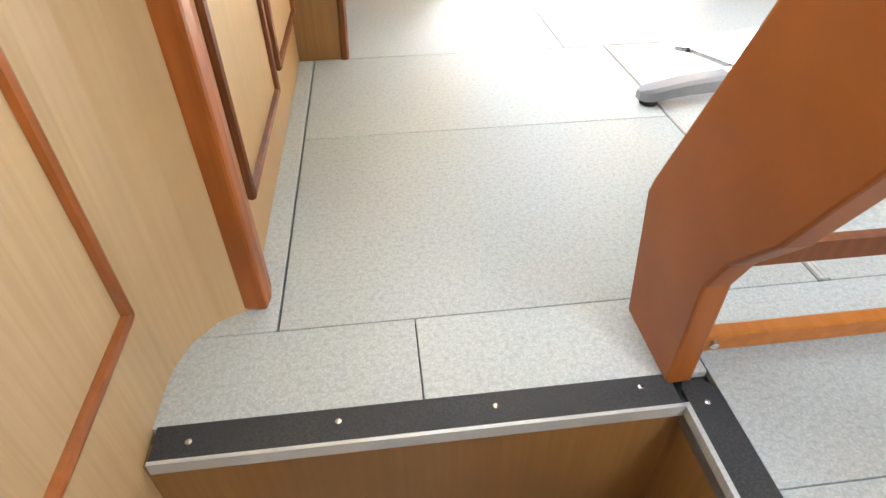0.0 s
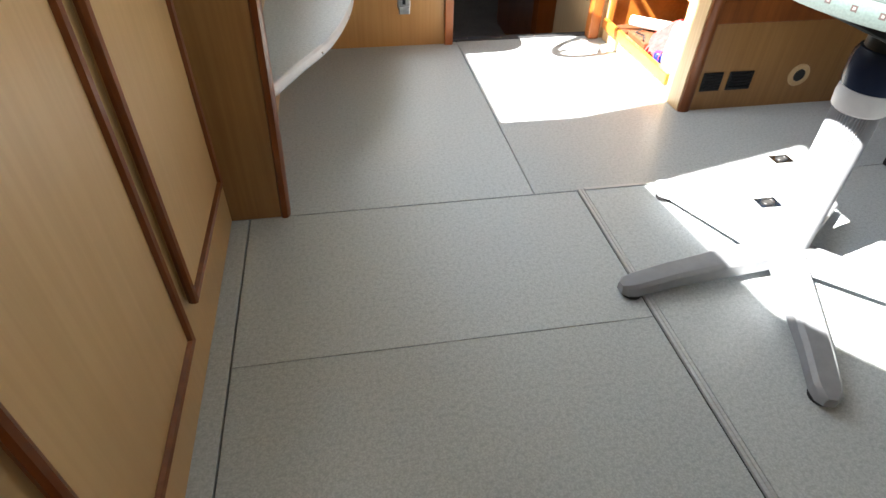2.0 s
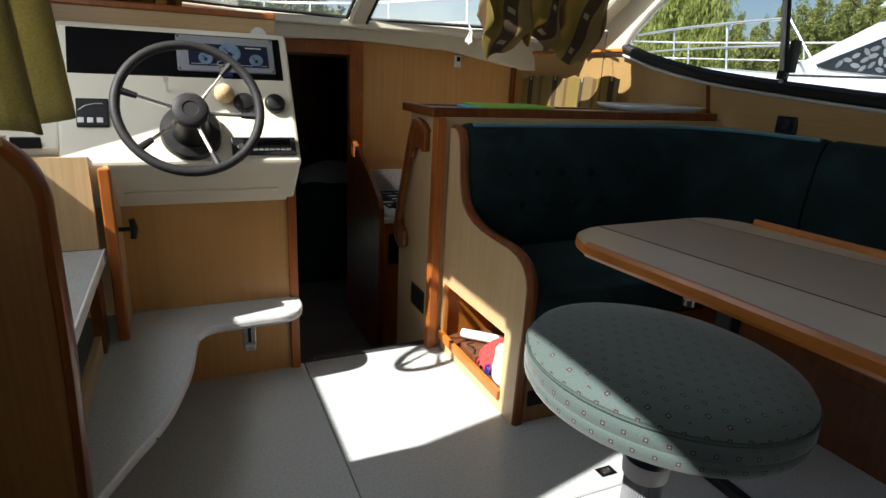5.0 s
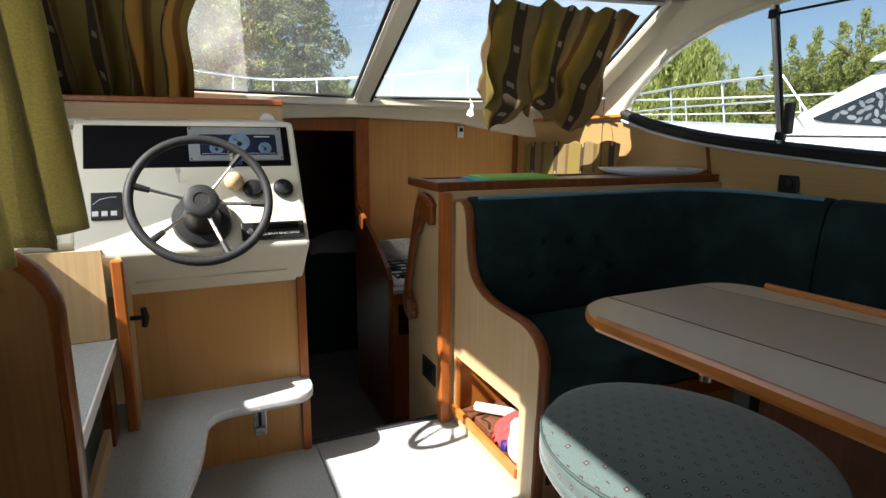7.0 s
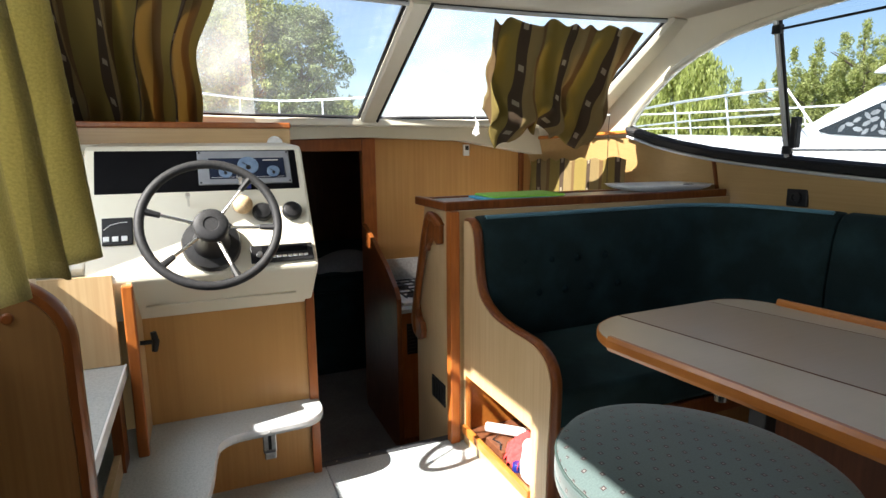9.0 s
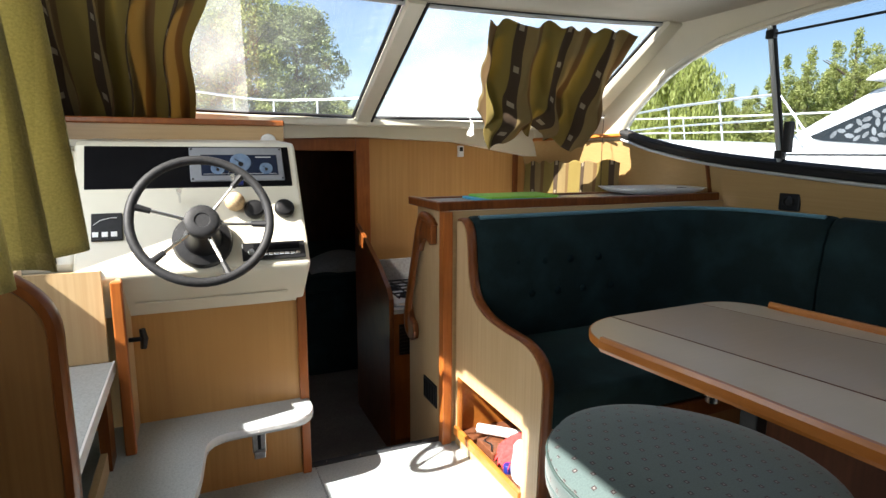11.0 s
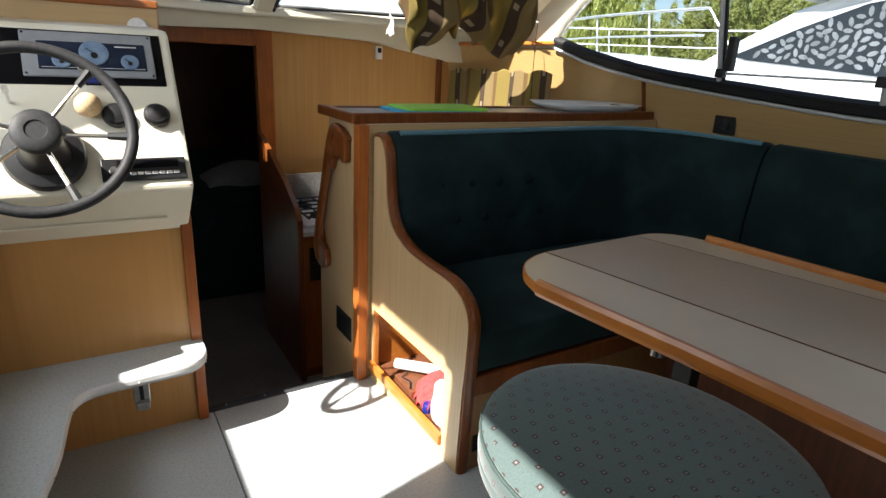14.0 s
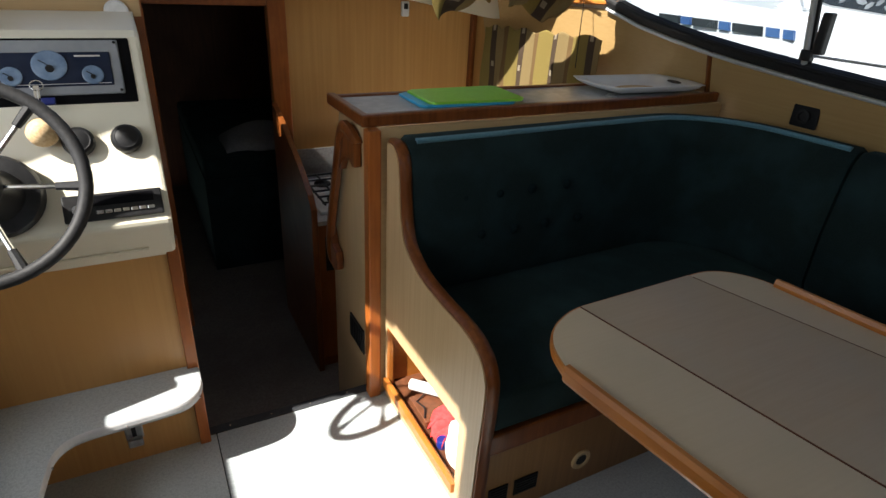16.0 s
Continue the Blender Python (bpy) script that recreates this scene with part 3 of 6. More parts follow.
for x, y in ((-0.86, -1.275), (-0.67, -1.268), (-0.46, -1.27), (-0.255, -1.265), (-0.175, -1.30), (-0.175, -1.6)):
    part("screw", lathe([(0.0045, 0.003), (0.0045, 0.005), (0.002, 0.0062)], 10, Matrix.Translation((x, y, 0))), STEEL, edge)

# dark entrance floor, lower galley level and forward cabin
GF = -0.45
struct("floor_galley", box(-0.1, 2.3, 1.14, 5.2, GF - 0.05, GF), CARPET, "dim brown carpeted floor of the lower galley")
struct("step_riser", box(-0.03, 2.2, 1.13, 1.15, GF, -0.013), OAK_H, "oak riser down to the galley")
th = thing("threshold", (0.28, 1.165, 0), "dark metal threshold strip with small screws", "threshold")
part("strip", box(-0.03, 0.6, 1.146, 1.185, -0.03, 0.005), GRIP, th, "", False, 0.002)
for x in (0.05, 0.2, 0.35, 0.5):
    part("screw", lathe([(0.0035, 0.005), (0.002, 0.0068)], 8, Matrix.Translation((x, 1.165, 0))), STEEL, th)
# Corridor wall carries the shade under the helm in its colour.
struct("wall_corridor_port", prism([(1.16, GF), (1.16, 1.05), (1.34, 1.28), (2.65, 1.36), (2.65, GF)], -0.07, -0.036, "x"), DARK_SHADE_WOOD, "wooden corridor wall under the helm, darkened as shade")

# forward bulkhead with the cabin doorway
BY = 2.65
bm = box(-1.3, 0.0, BY, BY + 0.03, GF, 1.5)
box(0.62, 2.2, BY, BY + 0.03, GF, 1.5, bm)
box(0.0, 0.62, BY, BY + 0.03, 1.36, 1.5, bm)
struct("wall_forward", bm, OAK_W, "light oak forward bulkhead")
struct("door_frame_post", box(0.60, 0.695, BY - 0.03, BY + 0.04, GF, 1.43), CASING, "reddish cherry door casing", 0.006)
struct("door_frame_post_port", box(-0.03, 0.03, BY - 0.03, BY + 0.04, GF, 1.43), CASING, "reddish cherry door casing", 0.006)
struct("door_frame_head", box(0.03, 0.60, BY - 0.028, BY + 0.04, 1.345, 1.43), CASING, "reddish cherry door casing", 0.006)
# Cabin walls are coloured dark so that the doorway reads as unlit.
struct("wall_cabin_port", box(-0.5, -0.46, BY + 0.03, 5.2, GF, 1.5), DARK_SHADE_WOOD, "cabin side coloured dark as unlit")
struct("wall_cabin_starboard", box(1.6, 1.64, BY + 0.03, 5.2, GF, 1.5), DARK_SHADE_WOOD, "cabin side coloured dark as unlit")
struct("wall_cabin_end", box(-0.5, 1.64, 5.2, 5.24, GF, 1.5), DARK_SHADE_WOOD, "cabin end coloured dark as unlit")
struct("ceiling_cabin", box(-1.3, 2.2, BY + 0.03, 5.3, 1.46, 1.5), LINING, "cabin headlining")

# sill under the windscreen
bm = prism([(-1.0, 1.33), (-0.2, 1.41), (0.6, 1.435), (1.3, 1.41), (1.9, 1.31), (2.1, 1.31), (2.0, 1.56), (-0.8, 1.56)], 2.52, 2.648, "y")
struct("windscreen_sill_face", bm, GRP, "cream fibreglass sill under the windscreen")
sill = [(-0.80, 2.03), (-0.1, 2.33), (0.6, 2.43), (1.3, 2.33), (2.0, 2.03)]
struct("windscreen_sill", prism(sill + [(2.05, 2.72), (-0.85, 2.72)], 1.50, 1.545), GRP, "cream fibreglass sill under the windscreen", 0.01)
struct("foredeck", prism([(-1.2, 2.72), (2.4, 2.72), (2.2, 4.5), (1.3, 6.4), (0.6, 6.9), (-0.1, 6.4), (-1.0, 4.5)], 1.36, 1.505), GELCOAT, "white foredeck")

# windscreen: two leaning panes in a fibreglass frame
BOT = lambda x: Vector((x, lerp(x, [-0.85, -0.1, 0.6, 1.3, 2.05], [2.0, 2.31, 2.44, 2.31, 2.0]), 1.555))
TOP = lambda x: Vector((x, lerp(x, [-0.9, -0.5, 0.0, 0.6, 1.2, 1.7, 2.1], [1.33, 1.41, 1.47, 1.50, 1.47, 1.41, 1.33]), 2.04))


def windscreen(name, b0, b1, t0, t1, glass):
    w = tagged(new(name), "leaning dusty windscreen pane in a dark seal", "", "", "structure")
    g = part("pane", grid(lambda u, v: BOT(b0 + (b1 - b0) * u).lerp(TOP(t0 + (t1 - t0) * u), v), 12, 8), glass, w)
    g.visible_shadow = False
    lo = [BOT(b0 + (b1 - b0) * k / 8) for k in range(9)]
    hi = [TOP(t0 + (t1 - t0) * k / 8) for k in range(9)]
    part("window_seal", tube(lo + hi[::-1], 0.012, 6, True), RUBBER, w, "dark rubber seal")


# window_1 gets the glass with glare put into its haze.
windscreen("window_1", 0.665, 1.93, 0.665, 1.97, GLASS_S)
windscreen("window_2", 0.535, -0.73, 0.535, -0.77, GLASS_D)
# Separate hazy sheet across part of the port pane.
hz = struct("window_2_film", grid(lambda u, v: BOT(-0.44 + 0.345 * u).lerp(TOP(-0.44 + 0.25 * u), v) - Vector((0, 0.02, 0.0)), 6, 6), GLASS_H, "hazy sheet behind part of the windscreen pane")
hz.visible_shadow = False
for nm, xa, xb, wd in (("windscreen_mullion", 0.6, 0.6, 0.05), ("windscreen_pillar", 1.99, 2.03, 0.06), ("windscreen_pillar", -0.79, -0.83, 0.06)):
    a, b = BOT(xa), TOP(xb)
    dirn = (b - a).normalized()
    a2, b2 = a - dirn * 0.03, b + dirn * 0.02
    nrm = dirn.cross(Vector((1, 0, 0))).normalized()
    bm = bmesh.new()
    loop = []
    for p in (a2, b2):
        loop.append([bm.verts.new(p + Vector((wd * sx, 0, 0)) + nrm * sn) for sx, sn in ((-1, -0.02), (-0.8, -0.035), (0.8, -0.035), (1, -0.02), (1, 0.02), (-1, 0.02))])
    for k in range(6):
        bm.faces.new((loop[0][k], loop[0][(k + 1) % 6], loop[1][(k + 1) % 6], loop[1][k]))
    bm.faces.new(loop[0][::-1])
    bm.faces.new(loop[1])
    struct(nm, bm, GRP, "cream fibreglass windscreen pillar")
    if nm == "windscreen_mullion":
        struct("trim_mullion", tube([a2 + Vector((0.055, 0, 0)) - nrm * 0.03, b2 + Vector((0.055, 0, 0)) - nrm * 0.03], 0.008, 6), RUBBER, "dark seal beside the mullion")

# starboard side window: rubber seal, glass, sliding pane
win = tagged(new("window_3"), "long pointed side window with sliding pane in black rubber", "", "", "structure")
ys = [-0.79, -0.76, -0.72, -0.68] + [-0.61 + k * 0.17 for k in range(14)] + [1.72, 1.785]
lo = [(side_x(y, star_lo(y)) - 0.004, y, star_lo(y)) for y in ys]
hi = [(side_x(y, star_hi(y)) - 0.004, y, star_hi(y)) for y in ys]
part("window_seal", tube(lo, 0.032, 8, False, 1.0), RUBBER, win, "black rubber seal")
part("window_rim", tube([(p[0] - 0.004, p[1], p[2] + 0.014) for p in hi], 0.02, 8), GRP, win, "white moulded rim", True)
part("window_seal", tube(hi, 0.005, 8), RUBBER, win, "black rubber seal")
part("window_seal", tube([(p[0] - 0.01, p[1], p[2] - 0.041) for p in lo], 0.0085, 8), ALU, win, "grey edge strip")
part("window_ledge", tube([(p[0] - 0.02, p[1], p[2] + 0.008) for p in lo], 0.014, 8), BLACK, win, "black window channel")
g = part("pane", grid(lambda u, v: Vector((side_x(-0.79 + u * 2.54, lerp(v, [0, 1], [star_lo(-0.79 + u * 2.54), star_hi(-0.79 + u * 2.54)])) + 0.012, -0.79 + u * 2.54, lerp(v, [0, 1], [star_lo(-0.79 + u * 2.54), star_hi(-0.79 + u * 2.54)]))), 30, 3), GLASS_T, win)
g.visible_shadow = False
for y, r in ((0.80, 0.013), (0.12, 0.016)):
    part("window_post", tube([(side_x(y, star_lo(y)) - 0.012, y, star_lo(y)), (side_x(y, star_hi(y)) - 0.012, y, star_hi(y))], r, 8), ALU, win, "aluminium window post")
    part("window_post_seal", tube([(side_x(y, star_lo(y)) - 0.006, y - 0.016, star_lo(y)), (side_x(y, star_hi(y)) - 0.006, y - 0.016, star_hi(y))], 0.009, 6), BLACK, win, "black seal")
for z in (1.885, 1.335):
    part("slide_rail", tube([(side_x(0.8, z) - 0.016, 0.79, z), (side_x(0.12, z) - 0.016, 0.12, z)], 0.006 if z > 1.5 else 0.005, 8), BLACK if z > 1.5 else ALU, win, "thin sliding rail")
    for y in (0.79, 0.13):
        part("rail_clamp", box(side_x(y, z) - 0.035, side_x(y, z) - 0.005, y - 0.022, y + 0.022, z - 0.02, z + 0.02), BLACK, win, "black clamp", False, 0.004)
part("window_latch", box(side_x(0.77, 1.42) - 0.05, side_x(0.77, 1.42) - 0.012, 0.715, 0.75, 1.345, 1.49), BLACK, win, "black sliding catch", False, 0.006)

# small forward trim: orange cap strip, bulkhead post on the side
struct("trim_side_cap", sweep([(side_x(y, 1.44) - 0.02, y, 1.452 - 0.03 * (y - 1.75)) for y in (1.72, 1.9, 2.1, 2.3, 2.5)], 0.03, 0.025), TRIM_L, "orange wooden cap strip along the side")
struct("trim_side_post", sweep([(side_x(1.24, z) - 0.014, 1.235, z) for z in (1.06, 1.16, 1.29)], 0.02, 0.024, None, Vector((0, 1, 0))), TRIM, "dark wooden upright on the side lining")


# ---- port side: cupboard, partition, ledge, bench ----
cup = thing("wall_cupboard", (-0.95, -0.52, 0), "light oak built-in cupboard with brown-edged panel doors", "cupboard")
part("body", box(-1.10, -0.812, -1.036, 0.0, 0.0, 1.03), OAK_C, cup)
part("top_board", box(-1.10, -0.795, -1.036, 0.0, 1.031, 1.055), TRIM, cup, "brown cherry edge", False, 0.008)


def cup_door(y0, y1, z0, z1, ring_y):
    d = part("door", box(-0.812, -0.800, y0, y1, z0, z1), OAK_C, cup, "oak panel door framed with brown moulding", False, 0.002)
    # Mouldings are thickened and darkened to include the shadow along them.
    for a, b, c, e in ((y0, y1, z0, z0), (y0, y1, z1, z1)):
        part("moulding", tube([(-0.799, a, c), (-0.799, b, e)], 0.0095, 8), TRIM, d, "rounded brown moulding, darkened for its shadow")
    for y in (y0, y1):
        part("moulding", tube([(-0.799, y, z0), (-0.799, y, z1)], 0.0095, 8), TRIM, d, "rounded brown moulding, darkened for its shadow")
    if ring_y is not None:
        m = Matrix.Translation((-0.8, ring_y, 0.81)) @ Matrix.Rotation(radians(90), 4, "Y")
        bm = lathe([(0.015, 0.0), (0.015, 0.004), (0.018, 0.006), (0.022, 0.004), (0.023, 0.0)], 24, m)
        part("pull_ring", bm, TRIM, d, "recessed brown finger pull", True)
        part("pull_recess", lathe([(0.0165, 0.001), (0.0165, 0.002)], 20, m), BLACK, d)


cup_door(-0.455, -0.075, 0.165, 0.94, -0.35)
cup_door(-0.925, -0.53, 0.142, 0.94, None)

part_w = thing("partition", (-0.75, 0.02, 0), "oak partition panel browned for shade, with a rounded dark cherry edge", "partition")
EDGE_P = [(-0.665, 0.0), (-0.652, 0.3), (-0.640, 0.7), (-0.640, 0.90), (-0.640, 0.99), (-0.640, 1.02)] + [(-0.755 + 0.115 * math.cos(a * math.pi / 12), 1.02 + 0.115 * math.sin(a * math.pi / 12)) for a in range(1, 7)] + [(-0.79, 1.135), (-0.90, 1.135), (-1.10, 1.135)]
# Partition is plain oak; its brown is shade put into the colour.
part("panel", prism([(x - 0.012, z - (0.012 if z > 1.0 else 0)) for x, z in EDGE_P] + [(-1.10, 0.0)], 0.0, 0.07, "y"), OAK_SHADED, part_w)
part("back_box", box(-1.09, -0.72, 0.07, 0.14, 0.656, 1.12), OAK, part_w)
part("edge_trim", sweep([Vector((p.x - 0.012, 0.015, p.z)) for p in smoothline([(x, 0, z) for x, z in EDGE_P], 4)], 0.045, 0.026, None, Vector((0, 1, 0))), TRIM, part_w, "dark cherry edging", True)
part("peg", lathe([(0.010, 0), (0.010, 0.004), (0.007, 0.006)], 14, Matrix.Translation((-0.735, 0.0, 1.075)) @ Matrix.Rotation(radians(90), 4, "X")), TRIM, part_w, "round wooden plug")

lock = thing("aft_locker", (-1.0, -1.5, 0), "light oak locker curving into the stairwell with a brown-edged door", "locker")
arc = [(-0.80, -1.036), (-0.825, -1.042), (-0.862, -1.062), (-0.892, -1.10), (-0.909, -1.145), (-0.913, -1.19), (-0.913, -2.44), (-1.15, -2.44), (-1.15, -1.036)]
part("body", prism(arc, -0.75, 1.10), OAK, lock)
for y, z0, z1 in ((-1.185, 0.15, 1.0),):
    part("moulding", tube([(-0.912, y, z0), (-0.912, y, z1)], 0.010, 8), CASING, lock, "brown moulding")
part("moulding", tube([(-0.912, -1.185, 0.15), (-0.912, -1.75, 0.148)], 0.010, 8), CASING, lock, "brown moulding")
part("corner_post", prism([(-0.835, -1.04), (-0.787, -1.045), (-0.783, -1.02), (-0.787, -0.985), (-0.835, -0.985)], 0.0, 1.10), CASING, lock, "cherry corner post", False, 0.006)

led = thing("side_ledge", (-0.9, 0.5, 0.6), "grey vinyl-topped ledge with a pale edge above the bench", "shelf")
part("top", box(-1.09, -0.688, 0.03, 0.93, 0.63, 0.655), VINYL, led, "", False, 0.004)
part("edging", box(-0.689, -0.682, 0.03, 0.93, 0.618, 0.657), WHITE, led, "pale plastic edging", False, 0.002)
part("front_panel", box(-0.73, -0.71, 0.03, 0.93, 0.335, 0.40), OAK, led)
part("upright", box(-0.73, -0.70, 0.8, 0.9, 0.335, 0.63), TRIM, led, "brown wooden upright")
# Back of the recess has its shade painted in with dark wood.
part("back_panel", box(-1.09, -1.07, 0.03, 0.93, 0.335, 0.63), DARK_SHADE_WOOD, led)
struct("wall_under_helm_side", box(-1.09, -0.70, 0.93, 0.95, 0.656, 0.96), OAK, "pale oak panel above the ledge")
struct("trim_helm_post", box(-0.672, -0.638, 0.880, 0.915, 0.336, 0.93), CASING, "orange wooden corner post of the helm", 0.005)
bm = box(-0.645, -0.036, 1.13, 1.15, 0.0, 0.76)
struct("wall_under_helm", bm, OAK_W, "light oak panel below the helm")
struct("wall_under_helm_return", box(-0.66, -0.645, 0.9, 1.15, 0.336, 0.93), OAK, "light oak return panel below the helm")
struct("trim_door_post", box(-0.058, -0.022, 1.112, 1.16, 0.0, 0.80), CASING, "cherry door post beside the step bench", 0.004)
kn = thing("cupboard_knob", (-0.62, 1.12, 0.70), "black T-shaped cupboard knob", "knob")
part("stem", tube([(-0.648, 1.0, 0.70), (-0.602, 1.0, 0.70)], 0.008, 8), BLACK, kn)
part("bar", tube([(-0.602, 1.0, 0.665), (-0.597, 1.0, 0.70), (-0.602, 1.0, 0.735)], [0.010, 0.013, 0.010], 8), BLACK, kn)

bench = thing("step_bench", (-0.6, 0.7, 0.335), "curved bench seat covered in grey mottled vinyl with cream edging", "bench")
out = smoothline([(-0.66, 0.06, 0), (-0.60, 0.19, 0), (-0.515, 0.367, 0), (-0.455, 0.60, 0), (-0.432, 0.80, 0), (-0.415, 0.88, 0), (-0.36, 0.925, 0), (-0.22, 0.935, 0), (-0.10, 0.945, 0), (-0.05, 0.975, 0), (-0.028, 1.03, 0), (-0.028, 1.11, 0)], 5)
poly = [(p.x, p.y) for p in out] + [(-0.06, 1.128), (-1.09, 1.128), (-1.09, 0.031), (-0.70, 0.031)]
part("seat", prism(poly, 0.30, 0.335), VINYL, bench)
part("edging", sweep([Vector((p.x, p.y, 0.3195)) for p in out], 0.028, 0.010, None, Vector((0, 0, 1))), GREYMETAL, bench, "pale grey plastic edging with small screws")
for k in (8, 14, 22, 34, 46):
    p = out[k]
    part("edging_screw", lathe([(0.004, 0.0), (0.004, 0.003)], 8, Matrix.Translation((p.x + 0.006, p.y - 0.006, 0.316)) @ Matrix.Rotation(radians(60), 4, "Y")), STEEL, bench)
part("support", box(-1.0, -0.72, 0.1, 1.1, 0.0, 0.30), OAK, bench)
part("bracket", box(-0.262, -0.212, 1.010, 1.020, 0.19, 0.298), DULLSTEEL, bench, "steel folding bracket plate", False, 0.003)
part("bracket_foot", box(-0.258, -0.216, 0.994, 1.012, 0.172, 0.2), DULLSTEEL, bench, "steel bracket catch", False, 0.003)
part("bracket_slot", box(-0.243, -0.231, 1.0065, 1.0095, 0.205, 0.27), BLACK, bench)
part("bracket_arm", box(-0.25, -0.224, 1.0202, 1.119, 0.262, 0.2985), DULLSTEEL, bench, "steel folding arm", False, 0.004)

# ---- helm console ----
LIP, RISE, RUN = Vector((0, 0.932, 0.94)), Vector((0, 0.268, 0.422)).normalized(), 0.88
OUT = Vector((0, -RISE.z, RISE.y))


def dash(x, u, h=0.0):
    """A point on the sloping dash: x, way up the slope from its lip (in steps of RUN metres), height off it."""
    return Vector((x, 0, 0)) + LIP + RISE * (u * RUN) + OUT * h


def dash_m(x, u, h=0.0):
    m = Matrix((Vector((1, 0, 0)), RISE, OUT)).transposed().to_4x4()
    m.translation = dash(x, u, h)
    return m


def dash_box(x0, x1, u0, u1, h0, h1, bm=None):
    bm = bm or bmesh.new()
    r = bmesh.ops.create_cube(bm, size=1)
    bmesh.ops.transform(bm, verts=r["verts"], matrix=dash_m((x0 + x1) / 2, (u0 + u1) / 2, (h0 + h1) / 2) @ Matrix.Diagonal((x1 - x0, (u1 - u0) * RUN, h1 - h0, 1)))
    return bm


con = thing("helm_console", (-0.4, 1.15, 0.75), "cream fibreglass helm console with instruments", "console")
prof = [(1.128, 0.752), (0.948, 0.915), (0.931, 0.932), (0.933, 0.942), (1.198, 1.359), (1.225, 1.373), (1.60, 1.39), (1.60, 0.752)]
part("body", prism(prof, -0.778, -0.030, "x"), GRP, con, "", False, 0.012)
side = [(1.13, 0.90), (0.965, 0.955), (0.955, 0.985), (1.10, 1.13), (1.33, 1.34), (1.6, 1.36), (1.6, 0.90)]
part("side_panel", prism(side, -1.09, -0.775, "x"), GRP, con, "", False, 0.01)
part("groove", box(-0.62, -0.10, 1.05, 1.056, 0.81, 0.815), GRP, con)
part("black_panel", dash_box(-0.748, -0.058, 0.364, 0.560, -0.01, 0.004), GLOSSBLACK, con, "gloss black switch panel", False, 0.003)
gp = part("gauge_panel", dash_box(-0.416, -0.084, 0.388, 0.55, 0.003, 0.012), ENAMEL, con, "grey framed instrument cluster", False, 0.004)
part("fascia", dash_box(-0.378, -0.106, 0.412, 0.512, 0.011, 0.015), NAVY, gp, "dark blue fascia", False, 0.002)
for x, u, r in ((-0.322, 0.442, 0.024), (-0.240, 0.472, 0.038), (-0.150, 0.442, 0.024)):
    d = part("gauge", lathe([(r, 0.0), (r, 0.004), (r * 0.9, 0.005)], 28, dash_m(x, u, 0.0145)), GAUGE, gp, "round pale gauge")
    part("gauge_hub", lathe([(r * 0.24, 0.0), (r * 0.24, 0.004)], 14, dash_m(x, u - r * 0.3, 0.019)), BLACK, d)
    part("needle", tube([dash(x, u - r * 0.1, 0.0225), dash(x - r * 0.55, u + r * 0.35, 0.0225)], 0.0012, 6), BLACK, d)
for x in (-0.408, -0.092):
    for u in (0.397, 0.541):
        part("screw", lathe([(0.004, 0), (0.003, 0.002)], 8, dash_m(x, u, 0.012)), BLACK, gp)
part("fascia_line", dash_box(-0.372, -0.112, 0.417, 0.4185, 0.0148, 0.0154), GREYMETAL, gp)
part("fascia_mark", dash_box(-0.185, -0.128, 0.497, 0.5015, 0.0148, 0.0154), GREYMETAL, gp, "small pale lettering bar")
for x in (-0.101, -0.207):
    d = part("dial", lathe([(0.034, 0.0), (0.0365, 0.006), (0.0365, 0.016), (0.033, 0.023), (0.027, 0.027), (0.025, 0.0265)], 28, dash_m(x, 0.25, 0.0)), BLACK, con, "black domed round vent", True)
    part("dial_face", lathe([(0.026, 0.0), (0.016, 0.003), (0.006, 0.0042)], 24, dash_m(x, 0.25, 0.0262)), BLACK, d, "domed face", True)
rad = part("radio", dash_box(-0.265, -0.045, 0.022, 0.098, 0.0, 0.012), BLACK, con, "black car radio with silver keys", False, 0.003)
part("radio_display", dash_box(-0.225, -0.065, 0.062, 0.09, 0.011, 0.014), GLOSSBLACK, rad)
for k in range(7):
    part("radio_key", dash_box(-0.195 + k * 0.019, -0.179 + k * 0.019, 0.038, 0.048, 0.011, 0.016), STEEL, rad, "", False, 0.001)
part("radio_knob", lathe([(0.011, 0), (0.009, 0.014)], 16, dash_m(-0.235, 0.055, 0.012)), ALU, rad)
tach = part("switch_unit", dash_box(-0.726, -0.634, 0.142, 0.256, 0.0, 0.010), BLACK, con, "black control unit with three white keys", False, 0.003)
for k in range(3):
    part("key", dash_box(-0.722 + k * 0.027, -0.704 + k * 0.027, 0.155, 0.175, 0.009, 0.014), WHITE, tach, "white key", False, 0.001)
part("curve_mark", tube([dash(-0.72, 0.205, 0.0105), dash(-0.70, 0.225, 0.0105), dash(-0.67, 0.234, 0.0105), dash(-0.65, 0.234, 0.0105)], 0.0012, 6), WHITE, tach)
part("socket", box(-0.90, -0.82, 0.952, 0.962, 0.985, 1.02), BLACK, con, "small black socket", False, 0.003)
part("stopper", lathe([(0.004, 0), (0.004, 0.06), (0.008, 0.065), (0.008, 0.085)], 10, dash_m(-0.455, 0.30, 0.0)), STEEL, con, "steel lever")

# steering wheel
HUB = Vector((-0.390, 0.80, 1.12))
AX = Vector((0, -0.895, 0.446)).normalized()
WM = Matrix((Vector((1, 0, 0)), Vector((0, 0.446, 0.895)).normalized(), AX)).transposed().to_4x4()
WM.translation = HUB
wheel = thing("steering_wheel", HUB, "black rimmed steering wheel with thin steel spokes", "steering wheel")
R = 0.204
